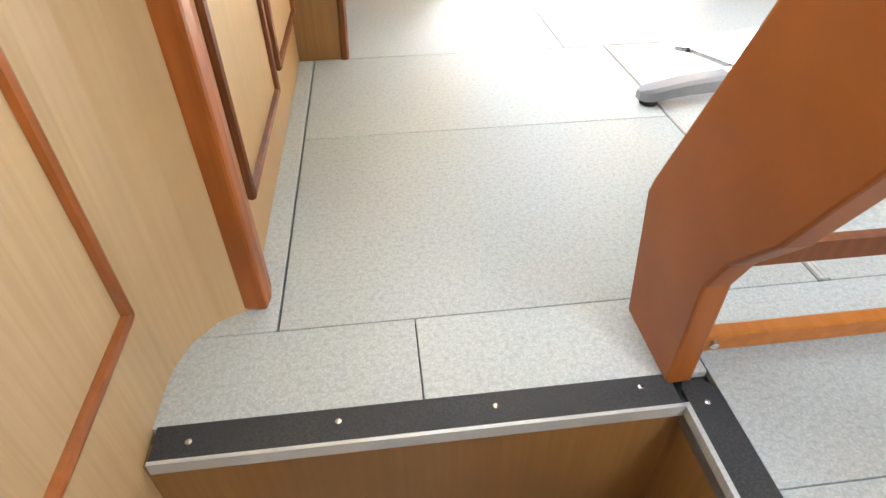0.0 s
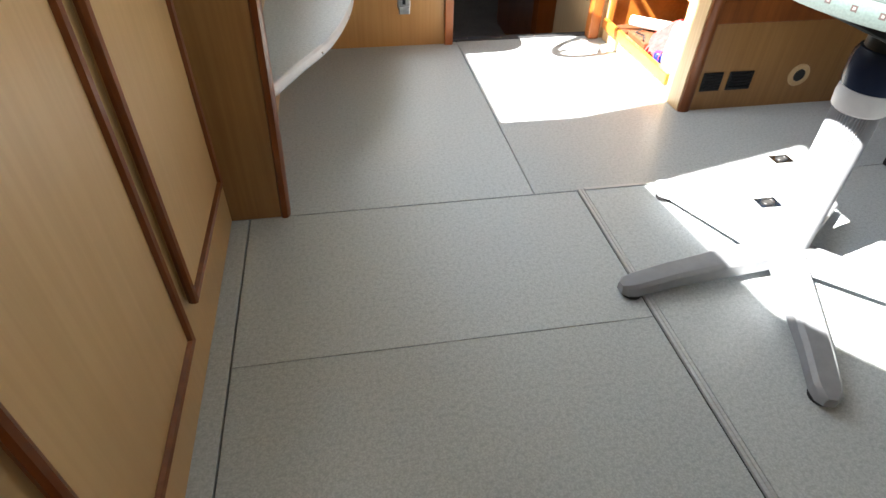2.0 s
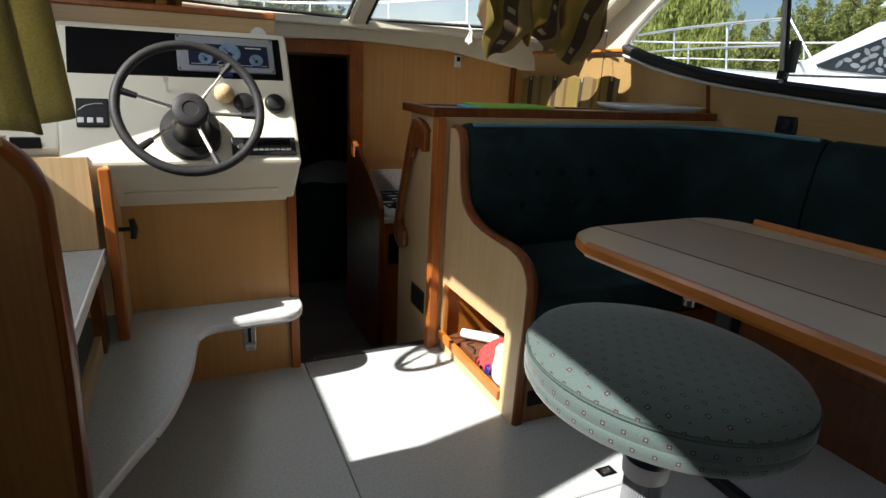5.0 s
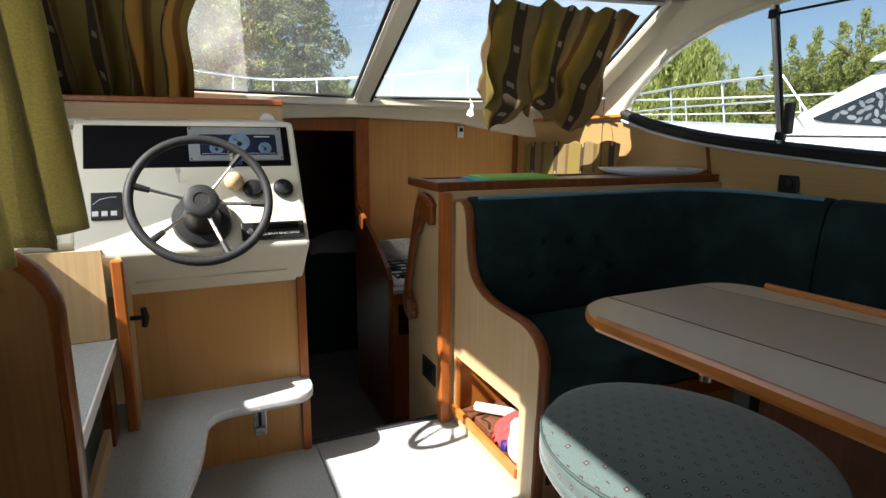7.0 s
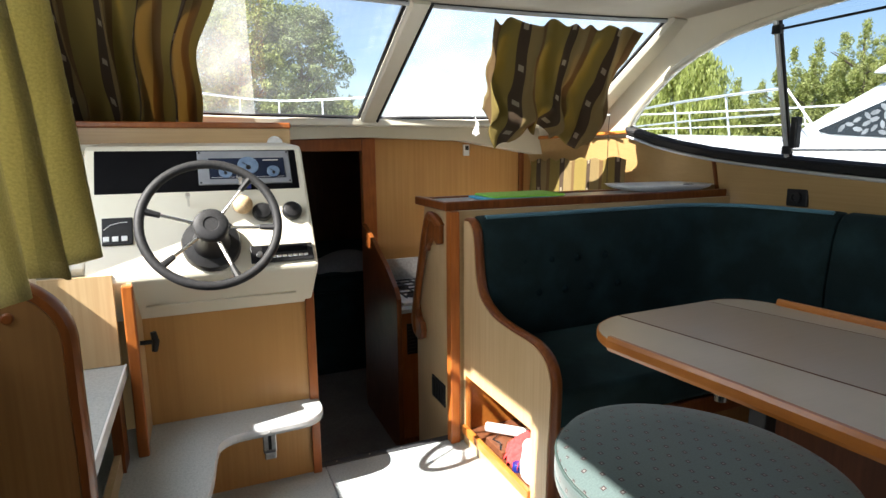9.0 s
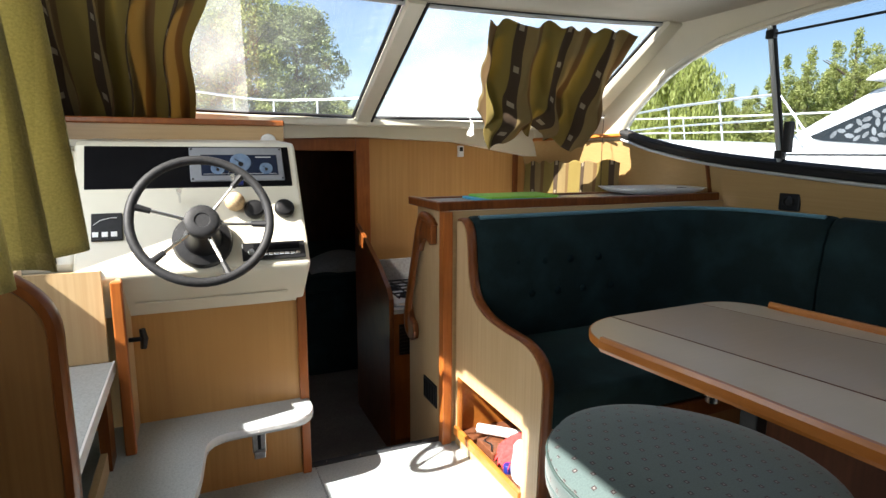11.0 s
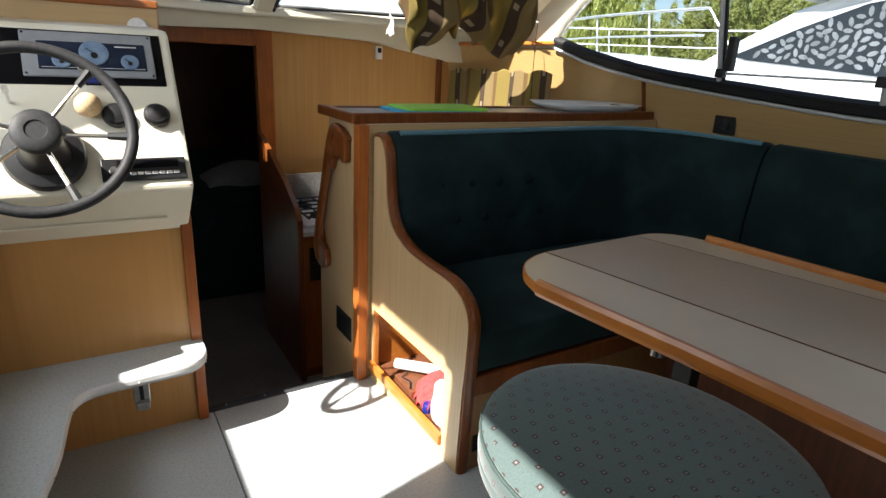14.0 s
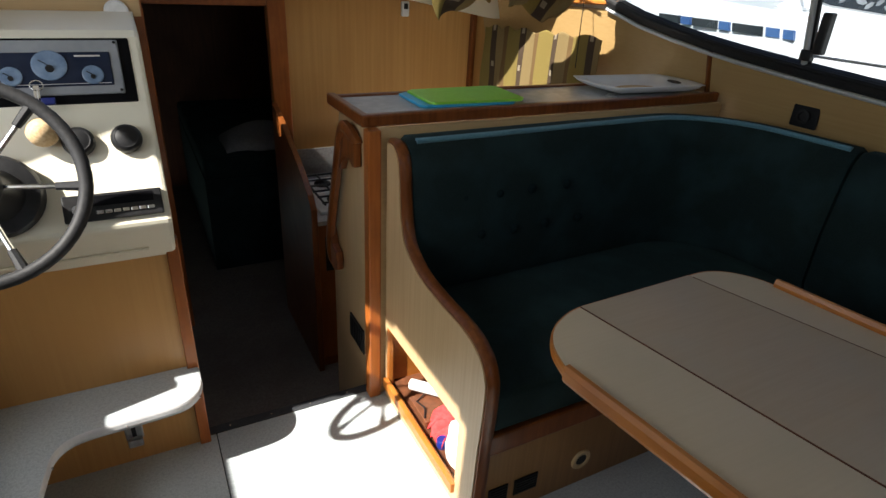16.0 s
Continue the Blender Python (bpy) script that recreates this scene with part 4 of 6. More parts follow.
part("rim", tube([WM @ Vector((R * math.cos(a), R * math.sin(a), 0.022)) for a in [k * 2 * math.pi / 48 for k in range(48)]], 0.0145, 12, True), RUBBER, wheel, "black rubber rim", True)
part("hub", lathe([(0.035, -0.05), (0.05, -0.03), (0.055, 0.0), (0.052, 0.014), (0.044, 0.02), (0.024, 0.02), (0.022, 0.017)], 32, WM), RUBBER, wheel, "black hub", True)
part("boss", lathe([(0.098, -0.25), (0.098, -0.185), (0.092, -0.172), (0.062, -0.166), (0.052, -0.12), (0.046, -0.04)], 32, WM), BLACK, wheel, "black cone behind the hub", True)
for ang in (49, 165, 221, 290, 353):
    a = radians(ang)
    dirv = Vector((math.cos(a), math.sin(a), 0))
    sp = part("spoke", tube([WM @ (dirv * 0.045 + Vector((0, 0, -0.01))), WM @ (dirv * (R - 0.01) + Vector((0, 0, 0.020)))], 0.0055, 8), STEEL, wheel, "thin steel spoke", True)
    part("spoke_sleeve", tube([WM @ (dirv * (R - 0.055) + Vector((0, 0, 0.011))), WM @ (dirv * (R - 0.005) + Vector((0, 0, 0.021)))], [0.009, 0.012], 8), RUBBER, sp, "rubber sleeve", True)
key = thing("key_ring", dash(-0.27, 0.40, 0.03), "keys with a blue tag and a cork float", "keys")
part("ring", tube([dash(-0.272 + 0.014 * math.cos(a), 0.41 + 0.014 * math.sin(a), 0.028) for a in [k * math.pi / 6 for k in range(12)]], 0.0015, 6, True), STEEL, key)
part("key", dash_box(-0.28, -0.268, 0.375, 0.41, 0.024, 0.027), STEEL, key)
part("tag", dash_box(-0.268, -0.238, 0.355, 0.375, 0.022, 0.030), DBLUE, key, "blue tag", False, 0.003)
part("cork_float", lathe([(0.006, -0.036), (0.024, -0.027), (0.034, -0.008), (0.034, 0.008), (0.024, 0.027), (0.006, 0.036)], 18, dash_m(-0.275, 0.275, 0.034)), CORK, key, "round cork float", True)
part("cord", tube([dash(-0.272, 0.40, 0.026), dash(-0.274, 0.31, 0.034)], 0.0012, 6), LINEN, key)

box_d = thing("dash_coaming", (-0.45, 1.8, 1.40), "wooden coaming box with brown top edge on the dash", "coaming")
part("face", box(-1.0, -0.005, 1.66, 1.68, 1.37, 1.455), OAK_H, box_d)
part("top", box(-1.0, 0.0, 1.645, 2.25, 1.455, 1.482), CASING, box_d, "orange-brown top board", False, 0.006)
part("end", box(-0.02, 0.0, 1.68, 2.25, 1.37, 1.455), CASING, box_d)
struct("dash_deck", box(-1.0, -0.03, 1.58, 2.64, 1.34, 1.385), GRP, "cream deck behind the dash")
part_p = thing("spray_puck", (-0.08, 1.70, 1.40), "round pale plastic cover on the dash", "cover")
part("disc", lathe([(0.036, 0), (0.036, 0.004), (0.03, 0.008)], 24, Matrix.Translation((-0.075, 1.652, 1.385)) @ Matrix.Rotation(radians(90), 4, "X")), LINEN, part_p)


# ---- settee, table, stool ----
SP = smoothline([(0, 0.418, 0.0), (0, 0.412, 0.25), (0, 0.402, 0.51), (0, 0.412, 0.585), (0, 0.452, 0.634), (0, 0.535, 0.661), (0, 0.70, 0.667), (0, 0.835, 0.684), (0, 0.94, 0.735), (0, 0.982, 0.82), (0, 1.002, 0.95), (0, 1.018, 1.012), (0, 1.055, 1.043), (0, 1.10, 1.042)], 5)
se = thing("settee", (1.4, 0.8, 0), "L-shaped dinette settee in dark teal velour with oak end panel", "settee")
NY0, NY1, NZ0, NZ1 = 0.52, 1.085, 0.055, 0.335
prof = [(p.y, p.z) for p in SP]
low = [(y, z) for y, z in prof if z <= NZ1]
bm = prism([(0.418, 0.0), (1.10, 0.0), (1.10, NZ0), (0.417, NZ0)], 0.64, 0.668, "x")
prism([(0.417, NZ0), (NY0, NZ0), (NY0, NZ1), (0.410, NZ1)], 0.64, 0.668, "x", bm)
prism([(NY1, NZ0), (1.10, NZ0), (1.10, NZ1), (NY1, NZ1)], 0.64, 0.668, "x", bm)
prism([(0.410, NZ1)] + [(y, z) for y, z in prof if z > NZ1] + [(1.10, NZ1)], 0.64, 0.668, "x", bm)
part("end_panel", bm, OAK, se, "light oak end panel with a storage hole")
part("edge_trim", sweep([Vector((0.664, p.y, p.z)) for p in SP], 0.040, 0.03), TRIM, se, "dark cherry curved edging", True)
for a, b in (((NY0, NZ1), (NY1, NZ1)), ((NY0, NZ0), (NY0, NZ1)), ((NY1, NZ0), (NY1, NZ1))):
    part("niche_edge", sweep([Vector((0.656, a[0], a[1])), Vector((0.656, b[0], b[1]))], 0.030, 0.009), TRIM_L, se, "thin orange edging of the storage hole")
part("niche_lip", box(0.626, 0.646, NY0 - 0.005, NY1 + 0.01, 0.052, 0.092), TRIM_L, se, "orange wooden lip", False, 0.003)
# Niche floor is darkened in colour to keep it from reading sunlit.
part("niche_floor", box(0.668, 1.2, NY0, 1.10, 0.03, 0.06), DARK_SHADE_WOOD, se)
part("niche_back", box(0.668, 1.2, 1.10, 1.112, 0.0, 0.40), TRIM_L, se)
part("niche_end", box(1.0, 1.02, NY0, 1.10, 0.06, 0.40), TRIM_L, se)
# Seat base front is light oak, painted browner as shade below the cushion.
part("base_front", box(0.668, 1.70, 0.415, 0.435, 0.0, 0.36), OAK_SHADED, se, "oak seat base browned for shade")
part("base_rail", box(0.668, 1.70, 0.395, 0.437, 0.30, 0.375), TRIM, se, "dark cherry rail", False, 0.006)
# Same base as the oak front, painted dark as shade under the table.
part("base_side", box(1.68, 1.70, -1.6, 0.415, 0.0, 0.36), DARK_SHADE_WOOD, se, "seat base darkened for shade under the table")
part("base_rail", box(1.66, 1.702, -1.6, 0.395, 0.30, 0.375), TRIM, se, "dark cherry rail", False, 0.006)
part("seat_board", prism([(0.668, 0.42), (1.69, 0.42), (1.69, -1.6), (2.28, -1.6), (2.28, 1.12), (0.668, 1.12)], 0.34, 0.376), OAK, se)


def cushion(pts, z0, z1, name, r=0.035):
    bm = prism(pts, z0, z1)
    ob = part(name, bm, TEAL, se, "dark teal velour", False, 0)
    b = ob.modifiers.new("bevel", "BEVEL")
    b.width, b.segments, b.limit_method = r, 4, "ANGLE"
    ob.data.shade_smooth()
    return ob


cushion([(0.675, 0.40), (1.65, 0.40), (1.65, 0.445), (2.22, 0.445), (2.22, 1.06), (0.675, 1.06)], 0.378, 0.52, "seat_cushion")
cushion([(1.65, -1.5), (2.22, -1.5), (2.22, 0.438), (1.65, 0.438)], 0.378, 0.52, "seat_cushion")


def backrest(path, name):
    """A padded back swept along its plan; it leans back a little and rounds over at the top."""
    prof = [(0.0, 0.50), (-0.03, 0.56), (-0.035, 0.75), (-0.015, 0.95), (0.005, 1.03), (0.03, 1.062), (0.07, 1.068), (0.12, 1.06), (0.14, 1.03), (0.14, 0.50)]
    pts = [Vector(p) for p in path]
    bm = bmesh.new()
    rings = []
    for i, p in enumerate(pts):
        t = (pts[min(i + 1, len(pts) - 1)] - pts[max(i - 1, 0)]).normalized()
        back = Vector((-t.y, t.x, 0))
        inset = 0.012 if i in (0, len(pts) - 1) else 0
        rings.append([bm.verts.new(Vector((p.x, p.y, 0)) + back * (o + inset * (1 if o < 0.05 else -1)) + Vector((0, 0, z - inset))) for o, z in prof])
    for q, s in zip(rings, rings[1:]):
        for k in range(len(prof)):
            bm.faces.new((q[k], q[(k + 1) % len(prof)], s[(k + 1) % len(prof)], s[k]))
    bm.faces.new(rings[0][::-1])
    bm.faces.new(rings[-1])
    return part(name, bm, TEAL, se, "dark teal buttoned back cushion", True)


corner = [(2.10 - 0.32 * (1 - math.cos(a)) , 0.70 + 0.32 * math.sin(a), 0) for a in [k * math.pi / 2 / 8 for k in range(9)]]
path_a = [(0.685, 0.995, 0), (0.71, 0.995, 0), (1.0, 1.0, 0), (1.4, 1.015, 0)] + [(x, y, 0) for x, y, _ in corner[::-1]] + [(2.11, 0.55, 0), (2.115, 0.475, 0), (2.115, 0.455, 0)]
back_a = backrest([(x, y, 0) for x, y, z in path_a], "back_cushion")
back_b = backrest([(2.115, 0.445, 0), (2.115, 0.42, 0), (2.12, 0.0, 0), (2.13, -0.7, 0), (2.13, -0.72, 0)], "back_cushion")
# Tube added along the top edge as its painted blue highlight.
part("piping", tube([(x, y + 0.03, 1.0625) if k < 4 else (x + 0.03 * (x - 1.78) / 0.34, y + 0.03 * max(0.0, (y - 0.70) / 0.32), 1.0625) for k, (x, y, z) in enumerate(path_a[1:-1])], 0.010, 8), SUNLIT_EDGE, back_a, "blue top seam painted as sunlit", True)
for x in (0.88, 1.02, 1.16, 1.32):
    for z in (0.72, 0.86):
        part("button", lathe([(0.015, -0.006), (0.019, 0.0), (0.015, 0.006), (0.005, 0.009)], 12, Matrix.Translation((x + (0.07 if z < 0.8 else 0), 0.968 if z < 0.8 else 0.982, z)) @ Matrix.Rotation(radians(90), 4, "X")), BUTTON, back_a, "covered button", True)
for nm, x, w in (("floor_vent", 0.735, 0.036), ("floor_vent", 0.84, 0.045)):
    v = thing("vent_grille", (x, 0.41, 0.1), "small black plastic vent grille in the seat base", "vent", "seat base vents")
    part("frame", box(x - w, x + w, 0.409, 0.4145, 0.07, 0.135), BLACK, v, "", False, 0.002)
    for k in range(5):
        part("slat", box(x - w + 0.006, x + w - 0.006, 0.4045, 0.4088, 0.078 + k * 0.011, 0.084 + k * 0.011), BLACK, v)
rv = thing("round_vent", (1.065, 0.41, 0.105), "round tan vent rosette in the seat base", "vent")
part("ring", lathe([(0.022, 0.0), (0.024, 0.006), (0.036, 0.006), (0.04, 0.0)], 24, Matrix.Translation((1.065, 0.4145, 0.108)) @ Matrix.Rotation(radians(90), 4, "X")), OAK, rv, "", True)
part("hole", lathe([(0.0215, 0.0), (0.0215, 0.003)], 20, Matrix.Translation((1.065, 0.4145, 0.108)) @ Matrix.Rotation(radians(90), 4, "X")), DARK, rv)

# things in the niche
cloth = thing("red_cloth", (0.74, 0.70, 0.06), "crumpled red cloth in the settee niche", "cloth")
solid(part("cloth", grid(lambda u, v: Vector((0.675 + 0.12 * u + 0.01 * math.sin(9 * v), 0.675 + 0.12 * v + 0.02 * math.sin(4 * u), 0.075 + 0.14 * u * (0.75 + 0.25 * math.sin(v * 8 + u * 3)) + 0.014 * math.sin(u * 13 + v * 17))), 18, 18), RED, cloth, "", True), 0.002)
bag = thing("white_bag", (0.70, 0.62, 0.06), "crumpled white plastic bag in the settee niche", "bag")
part("bag", lathe([(0.02, 0.0), (0.05, 0.008), (0.056, 0.05), (0.05, 0.10), (0.052, 0.14), (0.035, 0.165), (0.012, 0.17)], 11, Matrix.Translation((0.700, 0.622, 0.062)) @ Matrix.Rotation(radians(8), 4, "X"), None, 0.55, 1.1), WHITE, bag, "", True)
tin = thing("dark_box", (0.72, 0.78, 0.06), "dark open box of small things in the settee niche", "box")
part("body", box(0.675, 0.80, 0.80, 0.95, 0.061, 0.09), DARK_SHADE_WOOD, tin, "", False, 0.004)
part("wire", tube([(0.68, 0.82, 0.093), (0.70, 0.86, 0.10), (0.69, 0.91, 0.095), (0.73, 0.93, 0.10)], 0.003, 6), BLACK, tin)
roll = thing("paper_roll", (0.80, 0.80, 0.12), "white paper roll lying in the settee niche", "paper roll")
part("roll", tube([(0.70, 0.99, 0.115), (0.84, 0.83, 0.125)], 0.022, 14), WHITE, roll, "", True)
part("rest", box(0.80, 0.86, 0.96, 1.02, 0.0605, 0.094), DARK_SHADE_WOOD, roll)
blu = thing("blue_tin", (0.685, 0.665, 0.06), "small dark blue tin in the settee niche", "tin")
part("body", lathe([(0.02, 0.061), (0.021, 0.064), (0.021, 0.09), (0.018, 0.094)], 18, Matrix.Translation((0.692, 0.70, 0))), DBLUE, blu, "", True)

# divider: post, vent panel, handrail, shelf
struct("trim_divider_post", box(0.575, 0.622, 1.10, 1.15, 0.0, 1.085), CASING, "orange-brown wooden corner post of the divider", 0.006)
struct("divider_panel", prism([(1.15, GF), (1.60, GF), (1.60, 0.44), (1.565, 0.56), (1.47, 1.085), (1.15, 1.085)], 0.60, 0.625, "x"), OAK, "light oak divider panel beside the steps")
struct("divider_front", box(0.622, 2.26, 1.118, 1.138, 0.0, 1.085), OAK_H, "light oak divider behind the settee")
hr = thing("grab_rail", (0.585, 1.45, 0.46), "curved dark cherry grab rail on the divider", "grab rail")
part("rail", sweep(smoothline([(0.590, 1.235, 1.005), (0.578, 1.25, 1.025), (0.572, 1.30, 1.045), (0.572, 1.36, 1.02), (0.572, 1.45, 0.80), (0.572, 1.54, 0.56), (0.574, 1.56, 0.47), (0.578, 1.545, 0.42), (0.59, 1.52, 0.41)], 5), 0.034, 0.042), TRIM, hr, "", True)
part("upper_pad", prism([(1.225, 0.925), (1.225, 1.015), (1.25, 1.043), (1.30, 1.058), (1.355, 1.035), (1.42, 0.875), (1.392, 0.865), (1.368, 0.905), (1.335, 0.932), (1.295, 0.938), (1.255, 0.918)], 0.570, 0.5985, "x"), TRIM, hr, "", False, 0.006)
part("lower_pad", prism([(1.46, 0.405), (1.45, 0.445), (1.465, 0.485), (1.515, 0.505), (1.545, 0.575), (1.575, 0.555), (1.578, 0.44), (1.555, 0.395), (1.50, 0.385)], 0.566, 0.5985, "x"), TRIM, hr, "", False, 0.008)
vg = thing("divider_vent", (0.595, 1.30, 0.13), "black slatted vent grille on the divider panel", "vent")
part("frame", box(0.593, 0.5995, 1.222, 1.385, 0.125, 0.238), BLACK, vg, "", False, 0.002)
for k in range(7):
    part("slat", box(0.588, 0.5925, 1.235 + k * 0.021, 1.247 + k * 0.021, 0.137, 0.226), BLACK, vg)
sh = thing("divider_shelf", (1.4, 1.35, 1.09), "long grey-topped shelf with dark cherry edge on the divider", "shelf")
part("top", box(0.60, 2.26, 1.175, 1.50, 1.085, 1.110), GREYLAM, sh)
part("front_edge", box(0.585, 2.265, 1.145, 1.178, 1.083, 1.125), TRIM, sh, "dark cherry edging", False, 0.007)
part("end_edge", box(0.570, 0.602, 1.145, 1.53, 1.0835, 1.1245), TRIM, sh, "dark cherry edging", False, 0.007)
part("back_edge", box(0.602, 2.20, 1.498, 1.53, 1.083, 1.118), TRIM, sh, "dark cherry edging", False, 0.006)
for nm, mt, dx, z, lab in (("cutting_board", BLUE, -0.035, 1.111, "thin blue plastic cutting board under a green one"), ("cutting_board", GREEN, 0.0, 1.121, "lime green plastic cutting board on the shelf")):
    b = thing(nm, (1.07 + dx, 1.37, z), lab, "cutting board", "cutting boards")
    part("board", prism([(0.885 + dx, 1.245), (1.245 + dx, 1.225), (1.27 + dx, 1.25), (1.285 + dx, 1.475), (1.26 + dx, 1.495), (0.90 + dx, 1.49), (0.875 + dx, 1.47), (0.868 + dx, 1.265)], z, z + 0.010), mt, b, "", False, 0.003)
tray = thing("tray", (1.95, 1.36, 1.11), "white plastic tray with a brown print and hand hole", "tray")


def tray_f(u, v):
    a, b = 2 * u - 1, 2 * v - 1
    rim = max(abs(a), abs(b)) ** 6
    x = 1.97 + a * 0.27 * (1 - 0.12 * b * b)
    y = 1.355 + b * 0.15 + a * -0.02
    return Vector((x, y, 1.116 + 0.035 * rim))


solid(part("dish", grid(tray_f, 24, 16), WHITE, tray, "", True), 0.004)
part("hand_hole", lathe([(0.012, 0.0), (0.012, 0.003)], 14, Matrix.Translation((2.195, 1.35, 1.138)) @ Matrix.Rotation(radians(-18), 4, "Y"), None, 1.0, 3.4), BLACK, tray, "dark hand hole")
part("print", lathe([(0.09, 0.0), (0.085, 0.001)], 24, Matrix.Translation((1.95, 1.345, 1.1215)), None, 1.3, 0.7), CORK, tray, "faded brown print")

spk = thing("wall_socket", (2.29, 0.76, 1.10), "black wall socket with round outlet on the lining", "socket")
sx = side_x(0.76, 1.10)
part("plate", box(sx - 0.022, sx - 0.006, 0.705, 0.815, 1.06, 1.15), BLACK, spk, "", False, 0.006)
part("outlet", lathe([(0.027, 0), (0.027, 0.012), (0.018, 0.014), (0.016, 0.006)], 24, Matrix.Translation((sx - 0.022, 0.76, 1.105)) @ Matrix.Rotation(radians(-90), 4, "Y")), RUBBER, spk, "round outlet", True)
al = thing("alarm_sensor", (1.4, 2.64, 1.33), "small white gas alarm on the bulkhead", "alarm")
part("case", box(1.355, 1.40, 2.625, 2.649, 1.305, 1.385), WHITE, al, "", False, 0.005)
part("screen", box(1.365, 1.39, 2.621, 2.6255, 1.345, 1.375), BLACK, al, "dark screen")
lamp = thing("ceiling_lamp", (1.595, 0.78, 2.03), "small round cream ceiling lamp, unlit", "lamp")
part("base", lathe([(0.055, 0), (0.055, -0.012), (0.045, -0.02)], 28, Matrix.Translation((1.595, 0.77, 2.034)), None, 1.5), WHITE, lamp, "", True)
part("bulb_cover", lathe([(0.03, 0), (0.03, -0.012), (0.015, -0.02)], 20, Matrix.Translation((1.57, 0.76, 2.014))), BLACK, lamp, "", True)

# table with hinged leaves
tb = thing("dinette_table", (1.12, -0.2, 0), "oak-edged dinette table with hinged leaves and beige laminate top", "table")
TZ = 0.785
mid0, mid1 = lambda y: 0.90 + 0.115 * (0.386 - y) / 0.7, lambda y: 1.318 + 0.17 * (0.40 - y) / 0.7
near = [(q.x, q.y) for q in smoothline([(mid0(0.386) - 0.002, 0.386, 0), (0.845, 0.372, 0), (0.775, 0.333, 0), (0.728, 0.275, 0), (0.703, 0.20, 0), (0.70, 0.15, 0)], 5)]
far = [(q.x, q.y) for q in smoothline([(mid1(0.40) + 0.002, 0.40, 0), (1.39, 0.397, 0), (1.45, 0.37, 0), (1.495, 0.315, 0), (1.515, 0.25, 0), (1.53, 0.10, 0)], 5)]
part("leaf", prism(near + [(0.745, -0.23), (0.80, -0.95), (mid0(-0.95) - 0.004, -0.95)], TZ - 0.022, TZ), TABLE_L, tb, "yellowish laminate leaf", False, 0.002)
part("tabletop", prism([(mid0(0.386) + 0.001, 0.386), (mid1(0.40) - 0.001, 0.40), (mid1(-0.95) - 0.001, -0.95), (mid0(-0.95) + 0.001, -0.95)], TZ - 0.022, TZ + 0.001), TABLE, tb, "greyish beige laminate", False, 0.001)
part("leaf", prism(far + [(1.66, -0.95), (mid1(-0.95) + 0.004, -0.95)], TZ - 0.022, TZ), TABLE_L, tb, "yellowish laminate leaf", False, 0.002)
for m, o in ((mid0, -0.0005), (mid1, 0.0005)):
    part("seam", prism([(m(0.385) + o - 0.0009, 0.385), (m(0.385) + o + 0.0009, 0.385), (m(-0.94) + o + 0.0009, -0.94), (m(-0.94) + o - 0.0009, -0.94)], TZ - 0.01, TZ + 0.0014), DARK_SHADE_WOOD, tb, "dark joint between the leaves")
part("edge_rail", sweep([Vector((0.696, 0.185, TZ - 0.006)), Vector((0.70, 0.14, TZ - 0.006)), Vector((0.743, -0.23, TZ - 0.006)), Vector((0.798, -0.95, TZ - 0.006))], 0.045, 0.022, None, Vector((0, 0, 1))), TRIM_L, tb, "raised orange wooden fiddle rail")
part("edge_rail", sweep([Vector((1.512, 0.255, TZ)), Vector((1.53, 0.10, TZ)), Vector((1.66, -0.95, TZ))], 0.045, 0.022, None, Vector((0, 0, 1))), TRIM_L, tb, "raised orange wooden fiddle rail")
part("edge_band", sweep([Vector((x, y, TZ - 0.014)) for x, y in near[::-1] + far], 0.028, 0.007, None, Vector((0, 0, 1))), TRIM_L, tb, "orange wooden edge")
# Frame colour also holds the shade beneath the tabletop.
part("under_frame", box(0.86, 1.40, -0.80, 0.24, TZ - 0.075, TZ - 0.022), DARK_SHADE_WOOD, tb, "", False, 0.004)
part("leaf_stay", lathe([(0.017, 0.0), (0.017, 0.016), (0.008, 0.02)], 16, Matrix.Translation((0.80, -0.13, TZ - 0.075))), STEEL, tb, "small steel stay")
part("stay_bolt", box(0.79, 0.81, -0.142, -0.118, TZ - 0.076, TZ - 0.022), STEEL, tb)
for y in (0.0, -0.65):
    part("leg", box(1.115, 1.165, y - 0.03, y + 0.03, 0.03, TZ - 0.07), BLACK, tb, "black metal leg", False, 0.005)
    part("foot", box(1.12, 1.55, y - 0.022, y + 0.022, 0.001, 0.035), BLACK, tb, "black metal foot", False, 0.01)
part("floor_beam", box(1.12, 1.16, -0.95, 0.03, 0.0015, 0.034), BLACK, tb, "black floor beam", False, 0.005)
tb.location += Vector((-0.018, -0.03, 0))

# helm stool
SX, SY = 0.49, -0.375
st = thing("helm_stool", (SX, SY, 0), "round dotted green helm stool on a grey five-star pedestal", "stool")
SC, SA, SB, SROT = Vector((0.474, -0.385, 0)), 0.293, 0.265, radians(-52)
TIP = Vector((0.62, -0.79, 0)) * 0.05


